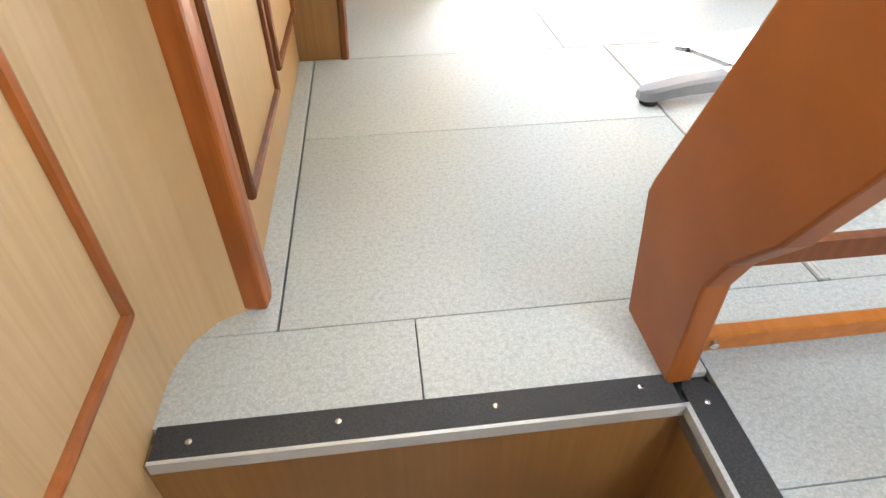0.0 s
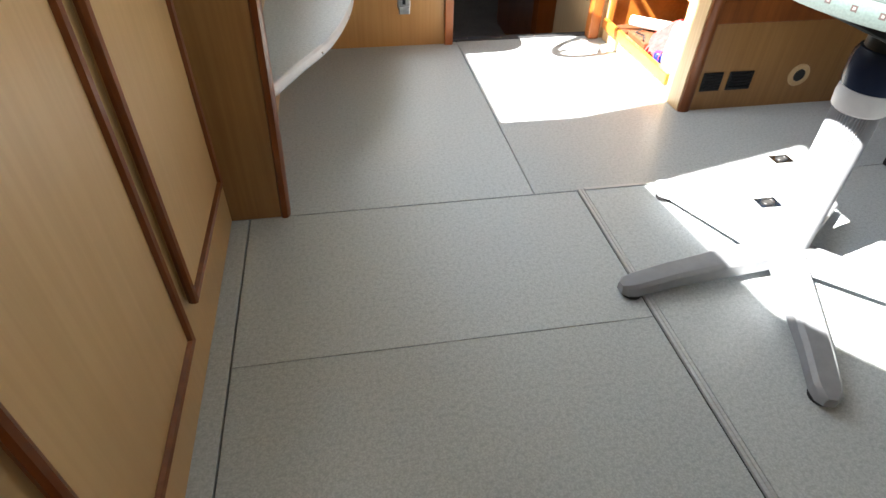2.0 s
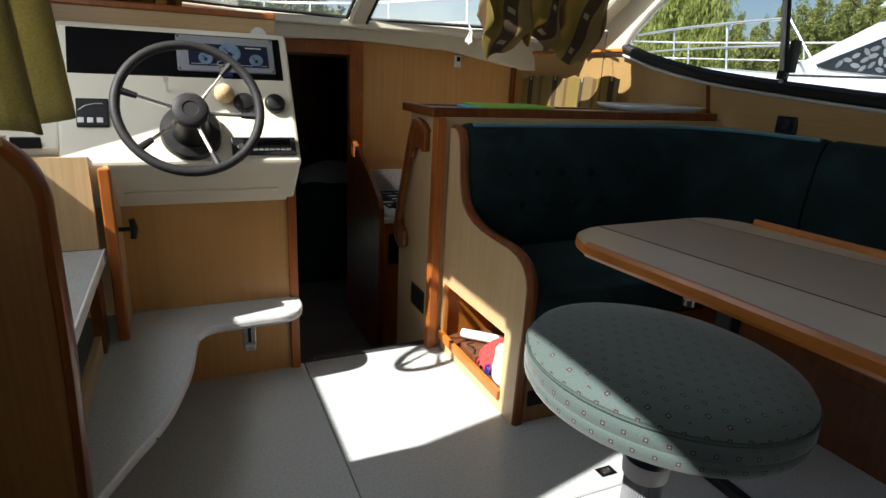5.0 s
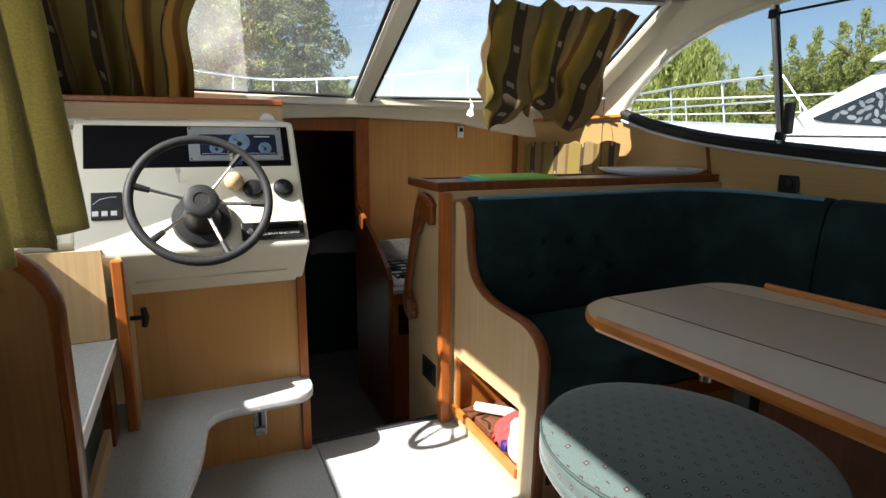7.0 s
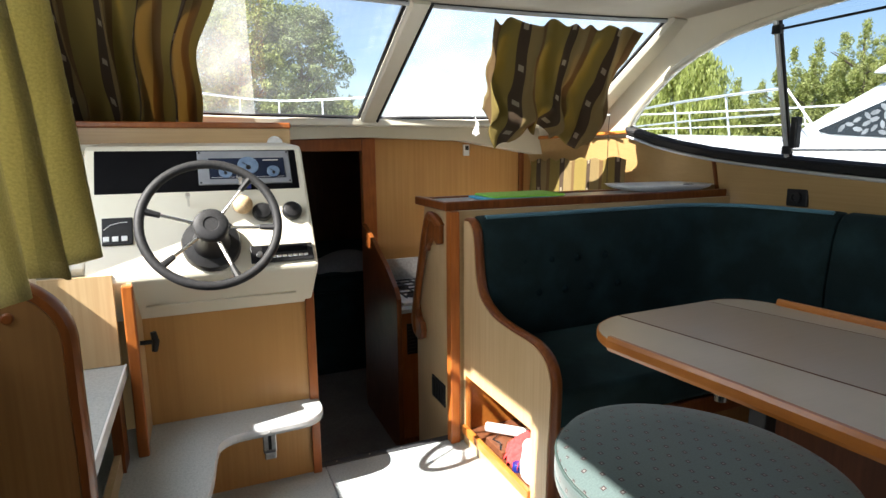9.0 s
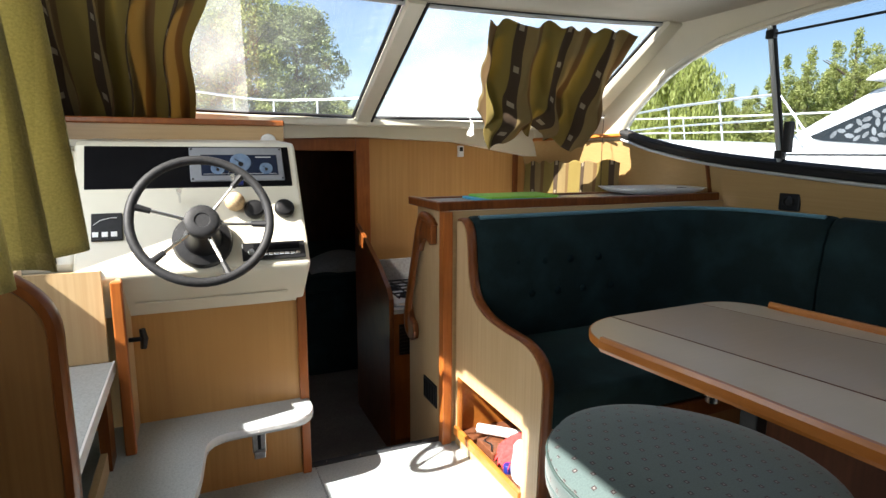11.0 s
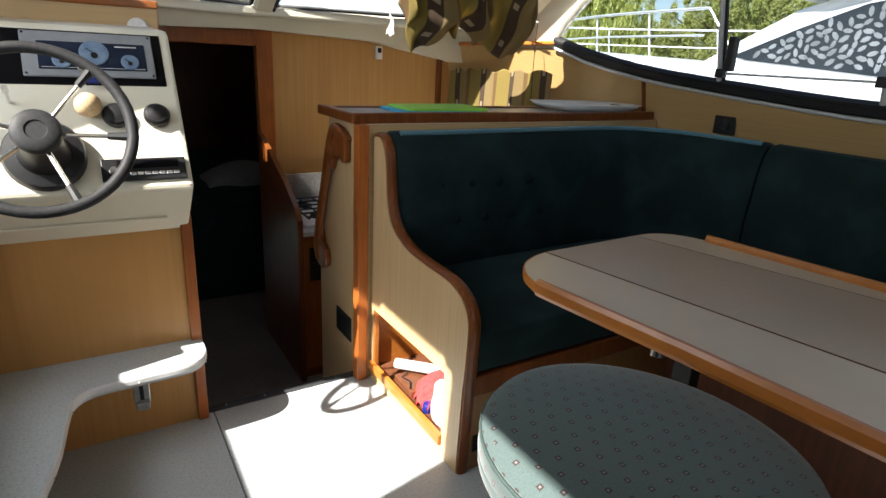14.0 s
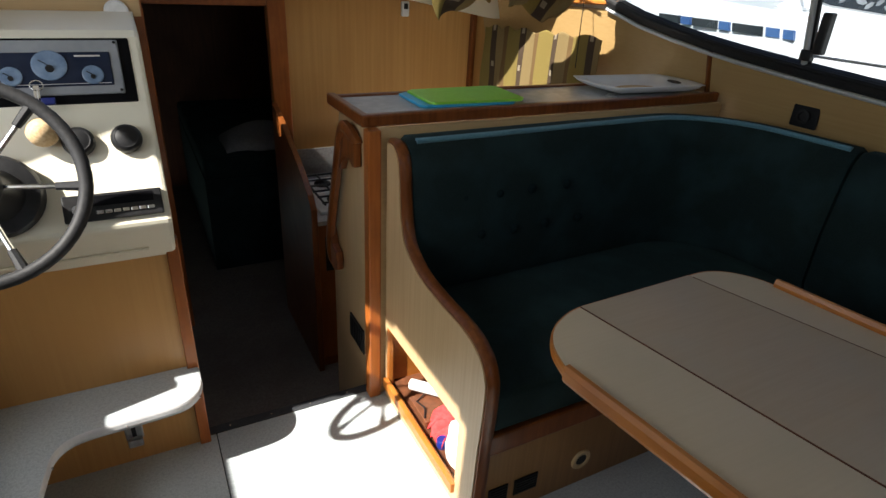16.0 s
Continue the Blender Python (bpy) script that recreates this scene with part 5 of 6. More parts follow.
def seat_part():
    prof = [(0.0, 0.742), (0.5, 0.745), (0.85, 0.738), (0.95, 0.727), (0.985, 0.712), (0.975, 0.706), (0.995, 0.700), (1.0, 0.672), (0.99, 0.668), (1.0, 0.664), (0.995, 0.648), (0.96, 0.632), (0.3, 0.628), (0.0, 0.628)]
    bm = bmesh.new()
    lay = bm.loops.layers.uv.verify()
    seg = 56
    rings = []
    for r, z in prof:
        rings.append([(SC + Vector((SA * r * math.cos(a) * math.cos(SROT) - SB * r * math.sin(a) * math.sin(SROT), SA * r * math.cos(a) * math.sin(SROT) + SB * r * math.sin(a) * math.cos(SROT), z))) for a in [k * 2 * math.pi / seg for k in range(seg)]])
    vr = [[bm.verts.new(p - Vector((0, 0, TIP.dot(p - SC)))) for p in q] for q in rings]
    for i in range(len(prof) - 1):
        for k in range(seg):
            fc = bm.faces.new((vr[i][k], vr[i][(k + 1) % seg], vr[i + 1][(k + 1) % seg], vr[i + 1][k]))
            for lp, (a, b) in zip(fc.loops, ((i, k), (i, k + 1), (i + 1, k + 1), (i + 1, k))):
                p = rings[a][b % seg]
                lp[lay].uv = (p.x, p.y) if i < 3 else (b / seg * 1.95, p.z)
    bmesh.ops.remove_doubles(bm, verts=bm.verts, dist=1e-5)
    return bm


part("seat", seat_part(), DOTTED, st, "green cloth seat with rows of small diamonds", True)
part("piping", tube([SC + Vector((SA * 0.99 * math.cos(a) * math.cos(SROT) - SB * 0.99 * math.sin(a) * math.sin(SROT), SA * 0.99 * math.cos(a) * math.sin(SROT) + SB * 0.99 * math.sin(a) * math.cos(SROT), 0.706 - 0.05 * SA * math.cos(a))) for a in [k * 2 * math.pi / 48 for k in range(48)]], 0.0035, 6, True), mat("green_piping", (0.028, 0.050, 0.046), 0.85, vary=(0.04, 0.066, 0.06), scale=(200, 200, 200), bump=0.2), st, "green piping", True)
bm = bmesh.new()
for k in range(48):
    a0, a1, a2 = [(k + f) * 2 * math.pi / 48 for f in (0, 0.5, 1)]
    q = [bm.verts.new((SX + r * math.cos(a), SY + r * math.sin(a), z)) for a, r in ((a0, 0.041), (a1, 0.044), (a2, 0.041)) for z in (0.06, 0.42)]
    bm.faces.new((q[0], q[2], q[3], q[1]))
    bm.faces.new((q[2], q[4], q[5], q[3]))
bmesh.ops.remove_doubles(bm, verts=bm.verts, dist=1e-5)
part("column", bm, ENAMEL, st, "fluted grey column")
part("column_cap", lathe([(0.043, 0.412), (0.050, 0.418), (0.052, 0.440), (0.050, 0.458), (0.044, 0.462)], 28, Matrix.Translation((SX, SY, 0))), GREYMETAL, st, "pale grey collar", True)
part("clamp", lathe([(0.040, 0.455), (0.053, 0.460), (0.056, 0.475), (0.056, 0.520), (0.050, 0.532), (0.040, 0.535)], 28, Matrix.Translation((SX + 0.004, SY, 0))), NAVY, st, "dark blue plastic clamp", True)
part("clamp_block", prism([(SX + 0.02, SY - 0.045), (SX + 0.085, SY - 0.03), (SX + 0.085, SY + 0.025), (SX + 0.02, SY + 0.05)], 0.462, 0.526), NAVY, st, "", False, 0.012)
part("swivel_post", lathe([(0.042, 0.525), (0.042, 0.585)], 24, Matrix.Translation((SX, SY, 0))), BLACK, st, "black swivel post", True)
part("swivel_plate", box(SX - 0.13, SX + 0.12, SY - 0.12, SY + 0.12, 0.585, 0.63), BLACK, st, "", False, 0.006)
part("lock_knob", lathe([(0.008, 0.0), (0.008, 0.05), (0.026, 0.052), (0.028, 0.075), (0.02, 0.082)], 18, Matrix.Translation((SX + 0.06, SY - 0.02, 0.475)) @ Matrix.Rotation(radians(100), 4, "Y") @ Matrix.Rotation(radians(20), 4, "X")), ENAMEL, st, "grey locking knob", True)
for tip in ((0.075, -0.412), (0.342, -0.04), (0.735, -0.205), (0.755, -0.62), (0.335, -0.76)):
    d = Vector((tip[0] - SX, tip[1] - SY, 0))
    ln = d.length
    d.normalize()
    s = Vector((-d.y, d.x, 0))
    c = Vector((SX, SY, 0))
    bm = bmesh.new()
    rings = []
    for f, w, z0, z1 in ((0.02, 0.034, 0.03, 0.075), (0.12, 0.032, 0.028, 0.07), (0.3, 0.028, 0.024, 0.058), (ln - 0.03, 0.026, 0.014, 0.046), (ln - 0.008, 0.021, 0.014, 0.043), (ln + 0.004, 0.010, 0.016, 0.038)):
        rings.append([bm.verts.new(c + d * f + s * (w * a) + Vector((0, 0, z))) for a, z in ((-1, z0), (-1, z1 - 0.008), (-0.7, z1), (0.7, z1), (1, z1 - 0.008), (1, z0))])
    for q, t in zip(rings, rings[1:]):
        for k in range(6):
            bm.faces.new((q[k], q[(k + 1) % 6], t[(k + 1) % 6], t[k]))
    bm.faces.new(rings[0][::-1])
    bm.faces.new(rings[-1])
    lg = part("leg", bm, ENAMEL, st, "grey pedestal leg", True)
    p = c + d * (ln - 0.03)
    part("foot_pad", lathe([(0.022, 0.0), (0.024, 0.004), (0.022, 0.015)], 16, Matrix.Translation(p)), RUBBER, lg, "black rubber foot")
part("hub_boss", lathe([(0.06, 0.03), (0.058, 0.075), (0.045, 0.085), (0.038, 0.09)], 28, Matrix.Translation((SX, SY, 0))), ENAMEL, st, "", True)

for x, y in ((0.81, 0.07), (0.63, -0.134)):
    la = thing("floor_latch", (x, y, 0), "flush steel finger latch in the floor", "latch", "floor latches")
    part("plate", prism([(x - 0.032, y - 0.022), (x + 0.032, y - 0.022), (x + 0.032, y + 0.022), (x - 0.032, y + 0.022)], 0.0, 0.003), STEEL, la, "", False, 0.002)
    part("ring", tube([(x + 0.016 * math.cos(a), y + 0.013 * math.sin(a), 0.0045) for a in [k * math.pi / 8 for k in range(16)]], 0.003, 6, True), BLACK, la, "dark pull ring")
    part("recess", lathe([(0.011, 0.003), (0.011, 0.0036)], 16, Matrix.Translation((x, y, 0))), DARK, la)

# companion ladder up to the cockpit
ld = thing("companion_ladder", (-0.1, -1.3, 0), "cherry-stained companion ladder with grey treads and black nosing", "ladder")
STR = [(-1.115, 0.0), (-1.082, 0.205), (-1.09, 0.23), (-1.225, 0.525), (-1.62, 1.25), (-1.86, 1.25), (-1.42, 0.47), (-1.34, 0.31), (-1.285, 0.24), (-1.262, 0.185), (-1.262, 0.0)]
part("stringer", prism(STR, -0.217, -0.180, "x"), PLY, ld, "cherry-stained side board", False, 0.004)
part("stringer", prism(STR, 0.43, 0.46, "x"), PLY, ld, "cherry-stained side board", False, 0.004)
for k in range(4):
    y, z = -1.088 - k * 0.125, 0.235 + k * 0.23
    t = part("tread", box(-0.175, 0.43, y - 0.15, y, z - 0.022, z), VINYL, ld, "grey vinyl tread")
    part("nosing", box(-0.175, 0.43, y - 0.055, y + 0.004, z, z + 0.006), GRIP, t, "black grip nosing with screws", False, 0.002)
    part("tread_edge", box(-0.175, 0.43, y - 0.165, y - 0.15, z - 0.03, z), TRIM, t, "cherry edging")
    part("screw", lathe([(0.004, 0), (0.002, 0.002)], 8, Matrix.Translation((-0.12, y - 0.03, z + 0.006))), STEEL, t)
part("foot_rail", box(-0.175, 0.43, -1.215, -1.19, 0.002, 0.035), TRIM_L, ld, "orange wooden foot rail", False, 0.004)
part("rail_screw", lathe([(0.008, 0), (0.006, 0.006)], 10, Matrix.Translation((-0.13, -1.215, 0.02)) @ Matrix.Rotation(radians(90), 4, "X")), STEEL, ld)

# ---- galley and forward cabin ----
struct("galley_partition", prism([(1.90, GF), (BY - 0.03, GF), (BY - 0.03, 0.86), (2.42, 0.79), (2.12, 0.66), (1.95, 0.56), (1.90, 0.50)], 0.585, 0.615, "x"), TRIM, "dark wooden galley partition with a sloping top", 0.004)
gu = thing("galley_unit", (1.2, 2.3, GF), "oak galley unit with vent grille and worktop", "kitchen unit")
part("body", box(0.617, 1.9, 1.95, BY - 0.005, GF, 0.40), PLY, gu)
part("worktop", box(0.617, 1.9, 1.93, BY - 0.005, 0.40, 0.425), GREYLAM, gu, "", False, 0.003)
part("vent", box(0.66, 0.745, 1.944, 1.949, 0.14, 0.33), BLACK, gu, "black vent grille")
for k in range(8):
    part("vent_slat", box(0.666, 0.739, 1.938, 1.9435, 0.15 + k * 0.022, 0.158 + k * 0.022), BLACK, gu)
part("plinth", box(0.617, 1.9, 1.945, 1.949, GF, GF + 0.05), TRIM, gu)
hob = thing("gas_hob", (0.85, 2.25, 0.425), "white enamel gas hob with dark pan grid", "hob")
part("plate", box(0.66, 1.14, 2.0, 2.5, 0.426, 0.445), WHITE, hob, "", False, 0.005)
for k in range(6):
    part("grid_bar", tube([(0.68, 2.04 + k * 0.085, 0.475), (1.12, 2.04 + k * 0.085, 0.475)], 0.006, 6), BLACK, hob)
    part("grid_bar", tube([(0.69 + k * 0.084, 2.02, 0.472), (0.69 + k * 0.084, 2.48, 0.472)], 0.006, 6), BLACK, hob)
for x, y in ((0.78, 2.14), (1.02, 2.14), (0.78, 2.38), (1.02, 2.38)):
    part("burner", lathe([(0.045, 0.445), (0.045, 0.458), (0.03, 0.464)], 18, Matrix.Translation((x, y, 0))), BLACK, hob)
part("lid", box(0.66, 1.14, 2.50, 2.512, 0.44, 0.62), DULLSTEEL, hob, "raised steel lid", False, 0.004)
part("foot", box(0.66, 1.14, 2.0, 2.5, 0.4255, 0.427), STEEL, hob)

bed = thing("berth", (0.6, 4.2, GF), "cabin berth with grey bedding in the dark forward cabin", "bed")
# Berth takes near-black velour as painted darkness of the cabin.
part("base", box(0.25, 1.58, 3.3, 5.18, GF, 0.22), TEAL, bed, "base coloured dark as unlit")
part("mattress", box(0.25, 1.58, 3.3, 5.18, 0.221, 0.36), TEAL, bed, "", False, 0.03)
pil = thing("pillow", (0.8, 3.7, 0.36), "grey-white pillow on the berth", "pillow")
part("pillow", grid(lambda u, v: Vector((0.42 + 0.6 * u, 3.4 + 0.5 * v, 0.362 + 0.13 * (math.sin(math.pi * u) * math.sin(math.pi * v)) ** 0.45 + 0.012 * math.sin(9 * u + 5 * v))), 20, 16), SHEET, pil, "", True)

# ---- curtains ----
def curtain(name, top, bottom, length, folds, amp, material, label, hang=(0, 0, 0), seed=1.0, drop=0.0, lumps=2.0, group="windscreen curtains", flare=0.0, pinch=0.0, rest=0.0):
    """Cloth between a top line and a bottom line, each two points, in soft uneven folds along hang; its hem sags in lumps, or lies on a board at the height rest."""
    t0, t1, b0, b1 = (Vector(p) for p in (*top, *bottom))
    h = Vector(hang).normalized()
    c = thing(name, (b0 + b1) / 2, label, "curtain", group)
    across = (t1 - t0).normalized()

    def f(u, v):
        p = t0.lerp(t1, u).lerp(b0.lerp(b1, u), v)
        n1 = noise.noise(Vector((u * 3.1 + seed * 7, v * 1.2, seed)))
        n2 = noise.noise(Vector((u * 7.7 + seed * 3, v * 2.3, seed + 4)))
        ph = (u * folds + 0.55 * n1 + 0.16 * n2 * v) * 2 * math.pi + seed
        a = amp * (0.55 + 0.6 * v) * (0.75 + 0.5 * n1)
        s = math.sin(ph)
        p = p + h * (a * (s + 0.22 * s ** 3 + 0.5 * n2)) + across * (0.55 * a * math.cos(ph) + flare * math.sin(math.pi * v) * (2 * u - 1) - pinch * u ** 2 * math.exp(-((v - 0.40) / 0.26) ** 2))
        sag = (0.5 - 0.5 * math.cos(u * lumps * 2 * math.pi + seed * 0.3)) + 0.35 * n2
        p.z -= drop * v * v * sag + 0.010 * (1 - v) ** 5 * (1 + math.cos(ph))
        p = p + h * (0.35 * drop * sag * v ** 3)
        p.z = max(p.z, rest + 0.004 * n2)
        return p

    hgt = (t0 - b0).length
    ob = part("cloth", grid(f, 150, 30, None, lambda u, v: (u * length, v * hgt)), material, c, "", True)
    solid(ob, 0.002)
    return c


HEM_U = [0.0, 0.07, 0.17, 0.24, 0.36, 0.46, 0.60, 0.70, 0.80, 0.88, 0.95, 1.0]
HEM_X = [1.13, 1.16, 1.24, 1.30, 1.40, 1.47, 1.58, 1.66, 1.74, 1.79, 1.83, 1.86]
HEM_Z = [1.575, 1.53, 1.345, 1.345, 1.47, 1.465, 1.455, 1.455, 1.365, 1.335, 1.38, 1.50]


def soft(x, xs, ys):
    """Smooth steps from knot to knot."""
    for (a, p), (b, q) in zip(zip(xs, ys), zip(xs[1:], ys[1:])):
        if x <= b:
            k = (x - a) / (b - a)
            return p + (q - p) * k * k * (3 - 2 * k)
    return ys[-1]


def tied_cloth(u, v):
    """Cloth hooked along the ceiling rail, its hem caught up so that it hangs in two pouches."""
    hook = 0.5 - 0.5 * math.cos((u + 0.06 * math.sin(u * 11)) * 6 * 2 * math.pi)
    top = Vector((0.968 + 0.872 * u, 1.455 - 0.055 * u, 1.985 - 0.022 * hook))
    low = Vector((soft(u, HEM_U, HEM_X), 1.90 + 0.05 * math.cos(u * 9), soft(u, HEM_U, HEM_Z)))
    p = top.lerp(low, v)
    n1 = noise.noise(Vector((u * 2.6 + 3.1, v * 1.4, 1.3)))
    n2 = noise.noise(Vector((u * 8.5 - v * 3.0, v * 3.6, 5.7)))
    n3 = noise.noise(Vector((u * 19 - v * 5, v * 9, 9.1)))
    ph = (u * 3.7 - 0.5 * v * (1 - u) + 0.8 * n1) * 2 * math.pi
    a = 0.036 * (0.5 + 0.8 * v) * (0.7 + 0.9 * n1)
    sn = math.sin(ph)
    out = a * (sn + 0.3 * sn ** 3) + 0.030 * n2 * (0.3 + v) + 0.010 * n3 * v
    belly = 0.075 * math.exp(-((v - 0.80) / 0.16) ** 2) * (0.4 + 0.6 * hook)
    return p + Vector((0, -0.6, -0.75)) * (out + 0.4 * belly) + Vector((0.5 * a * math.cos(ph) + 0.02 * n2 * v, -belly, 0))


cw = thing("curtain", (1.45, 1.9, 1.5), "olive and brown striped curtain tied up across the windscreen", "curtain", "windscreen curtains")
solid(part("cloth", grid(tied_cloth, 170, 50, None, lambda u, v: (0.25 + u * 1.15, v * 0.72)), CURTAIN, cw, "", True), 0.002)
curtain("curtain", ((-0.93, 1.23, 1.995), (-0.30, 1.36, 1.995)), ((-0.93, 1.79, 1.450), (-0.41, 2.00, 1.445)), 1.45, 4.7, 0.055, CURTAIN, "olive and brown striped curtain drawn aside on the windscreen", (0, -0.6, -0.75), 2.1, 0.02, 3.0, "windscreen curtains", 0.0, 0.055, 1.488)
curtain("curtain", ((-0.82, -0.30, 2.0), (-0.655, 0.085, 2.0)), ((-0.73, -0.27, 1.135), (-0.622, 0.10, 1.165)), 0.8, 3.3, 0.030, CURTAIN_G, "olive green curtain gathered beside the helm", (1, -0.45, 0), 0.4, 0.02, 2.0, "side curtains")
curtain("curtain", ((1.90, 2.60, 1.275), (2.045, 1.72, 1.30)), ((1.895, 2.60, 0.90), (2.035, 1.72, 0.95)), 1.3, 6, 0.010, CURTAIN, "small striped curtain over the galley port light", (-1, -0.3, 0), 0.9, 0.0, 2.0, "galley curtain")
struct("curtain_wire", tube([(2.02, 1.86, 1.575), (2.005, 1.85, 1.45), (1.995, 1.83, 1.13)], 0.0022, 5), BLACK, "thin dark cord hanging beside the window")
struct("trim_corner_post", box(1.815, 1.845, 2.61, 2.648, 0.85, 1.40), TRIM, "dark cherry corner strip beside the small curtain", 0.004)
stay = thing("window_stay", (1.965, 1.9, 1.555), "thin steel hook bar on the windscreen pillar", "hook")
part("bar", tube([(1.962, 2.0, 1.556), (1.962, 1.79, 1.554)], 0.0055, 8), RAILSTEEL, stay, "", True)
part("pin", tube([(1.962, 1.905, 1.540), (1.962, 1.905, 1.568)], 0.009, 8), RAILSTEEL, stay, "", True)
part("bracket", tube([(1.962, 1.905, 1.553), (2.03, 1.92, 1.545)], 0.006, 8), RAILSTEEL, stay, "", True)
tie = thing("curtain_tie", (1.13, 2.0, 1.45), "white cloth tie hanging from the curtain corner", "tie")
part("ribbon", grid(lambda u, v: Vector((1.125 + 0.05 * v * (u - 0.5) + 0.01 * math.sin(5 * v), 1.975 - 0.03 * v, 1.535 - 0.10 * v + 0.01 * math.sin(9 * u))), 4, 8), LINEN, tie, "", True)

# ---- outside: water, banks, boats, trees ----
tagged(struct("ground", box(-400, 400, -400, 400, -1.3, -1.2), WATER, "harbour water round the boat"), kind="structure")
struct("bank", prism([(-400, 24), (60, 24), (60, -200), (400, -200), (400, 400), (-400, 400)], -1.2, -0.5), GRASS, "grassy harbour bank")


def crown_mesh(rng, clumps, leaf, per, droop=0.0):
    """Leaves scattered in clumps: (centre, radii) each gets per leaves."""
    verts, faces = [], []
    for c, rad in clumps:
        n = per
        d = rng.normal(size=(n, 3))
        d /= np.linalg.norm(d, axis=1)[:, None]
        r = rng.uniform(0.35, 1.0, n) ** 0.6
        p = np.array(c) + d * r[:, None] * np.array(rad)
        a = rng.normal(size=(n, 3))
        a /= np.linalg.norm(a, axis=1)[:, None]
        b = np.cross(a, rng.normal(size=(n, 3)))
        b /= np.linalg.norm(b, axis=1)[:, None]
        if droop:
            a = a * 0.35 + np.array((0, 0, -droop))
        s = leaf * rng.uniform(0.6, 1.4, n)[:, None]
        base = len(verts)
        q = np.stack([p - a * s, p + b * s * 0.45, p + a * s, p - b * s * 0.45], axis=1).reshape(-1, 3)
        verts.extend(map(tuple, q))
        faces.extend([(base + 4 * k, base + 4 * k + 1, base + 4 * k + 2, base + 4 * k + 3) for k in range(n)])
    return verts, faces


def tree(kind, x, y, h, w, seed, material, leaf, label, n_clumps=640, per=60):
    rng = np.random.default_rng(seed)
    t = thing(kind, (x, y, -0.5), label, "tree", "harbour trees")
    bm = tube([(x, y, -0.5), (x + 0.1, y, h * 0.3), (x + rng.uniform(-0.3, 0.3), y, h * 0.62), (x, y + 0.1, h * 0.92)], [h * 0.028, h * 0.022, h * 0.014, h * 0.004], 8)
    for k in range(7):
        a, z = rng.uniform(0, 6.28), h * rng.uniform(0.25, 0.7)
        e = w * rng.uniform(0.4, 0.8)
        tube([(x, y, z), (x + e * 0.5 * math.cos(a), y + e * 0.5 * math.sin(a), z + h * 0.07), (x + e * math.cos(a), y + e * math.sin(a), z + h * 0.13)], [h * 0.010, h * 0.006, h * 0.002], 6, False, 1.0, bm)
    part("trunk", bm, BARK, t, "brown trunk and limbs", True)
    clumps = []
    leaders = [(0, 0, 1.0)] + [(w * rng.uniform(0.25, 0.75) * math.cos(k * 0.9), w * rng.uniform(0.25, 0.75) * math.sin(k * 0.9), rng.uniform(0.62, 0.95)) for k in range(7)]
    for k in range(n_clumps):
        f = rng.uniform(0.06, 1.0)
        if kind == "poplar_tree":
            lx, ly, lh = leaders[k % len(leaders)]
            f = rng.uniform(0.04, 1.0) ** 0.9
            rr = w * (0.06 + 0.42 * (1 - f) ** 0.8) * min(1.0, 0.5 + 2.5 * f)
            a, q = rng.uniform(0, 6.28), rr * rng.uniform(0.1, 1.0)
            s = w * rng.uniform(0.04, 0.10)
            clumps.append(((x + lx * (0.4 + 0.6 * f) + q * math.cos(a), y + ly * (0.4 + 0.6 * f) + q * math.sin(a), -0.4 + f * h * lh), (s, s, s * 1.7)))
            continue
        elif kind == "willow_tree":
            rr = w * math.sqrt(max(0.05, 1 - (max(0, f - 0.3) / 0.72) ** 2))
        else:
            rr = w * math.sqrt(max(0.05, 1 - ((f - 0.45) / 0.58) ** 2))
        a = rng.uniform(0, 6.28)
        q = rr * rng.uniform(0.3, 0.95)
        s = w * rng.uniform(0.07, 0.18) * (0.7 if kind == "willow_tree" else 1.0)
        rad = (s, s, s * (2.6 if kind == "willow_tree" else 0.9))
        clumps.append(((x + q * math.cos(a), y + q * math.sin(a), -0.4 + f * h), rad))
    v, fc = crown_mesh(rng, clumps, leaf, per, 1.3 if kind == "willow_tree" else 0.0)
    me = bpy.data.meshes.new("crown")
    me.from_pydata([(a - x, b - y, c + 0.5) for a, b, c in v], [], fc)
    me.materials.append(material)
    ob = new("crown", me)
    ob.parent = t
    ob["label"] = "loose leafy crown"
    return t


def at_bearing(deg, dist):
    return -0.43 + dist * math.sin(radians(deg)), -1.16 + dist * math.cos(radians(deg))


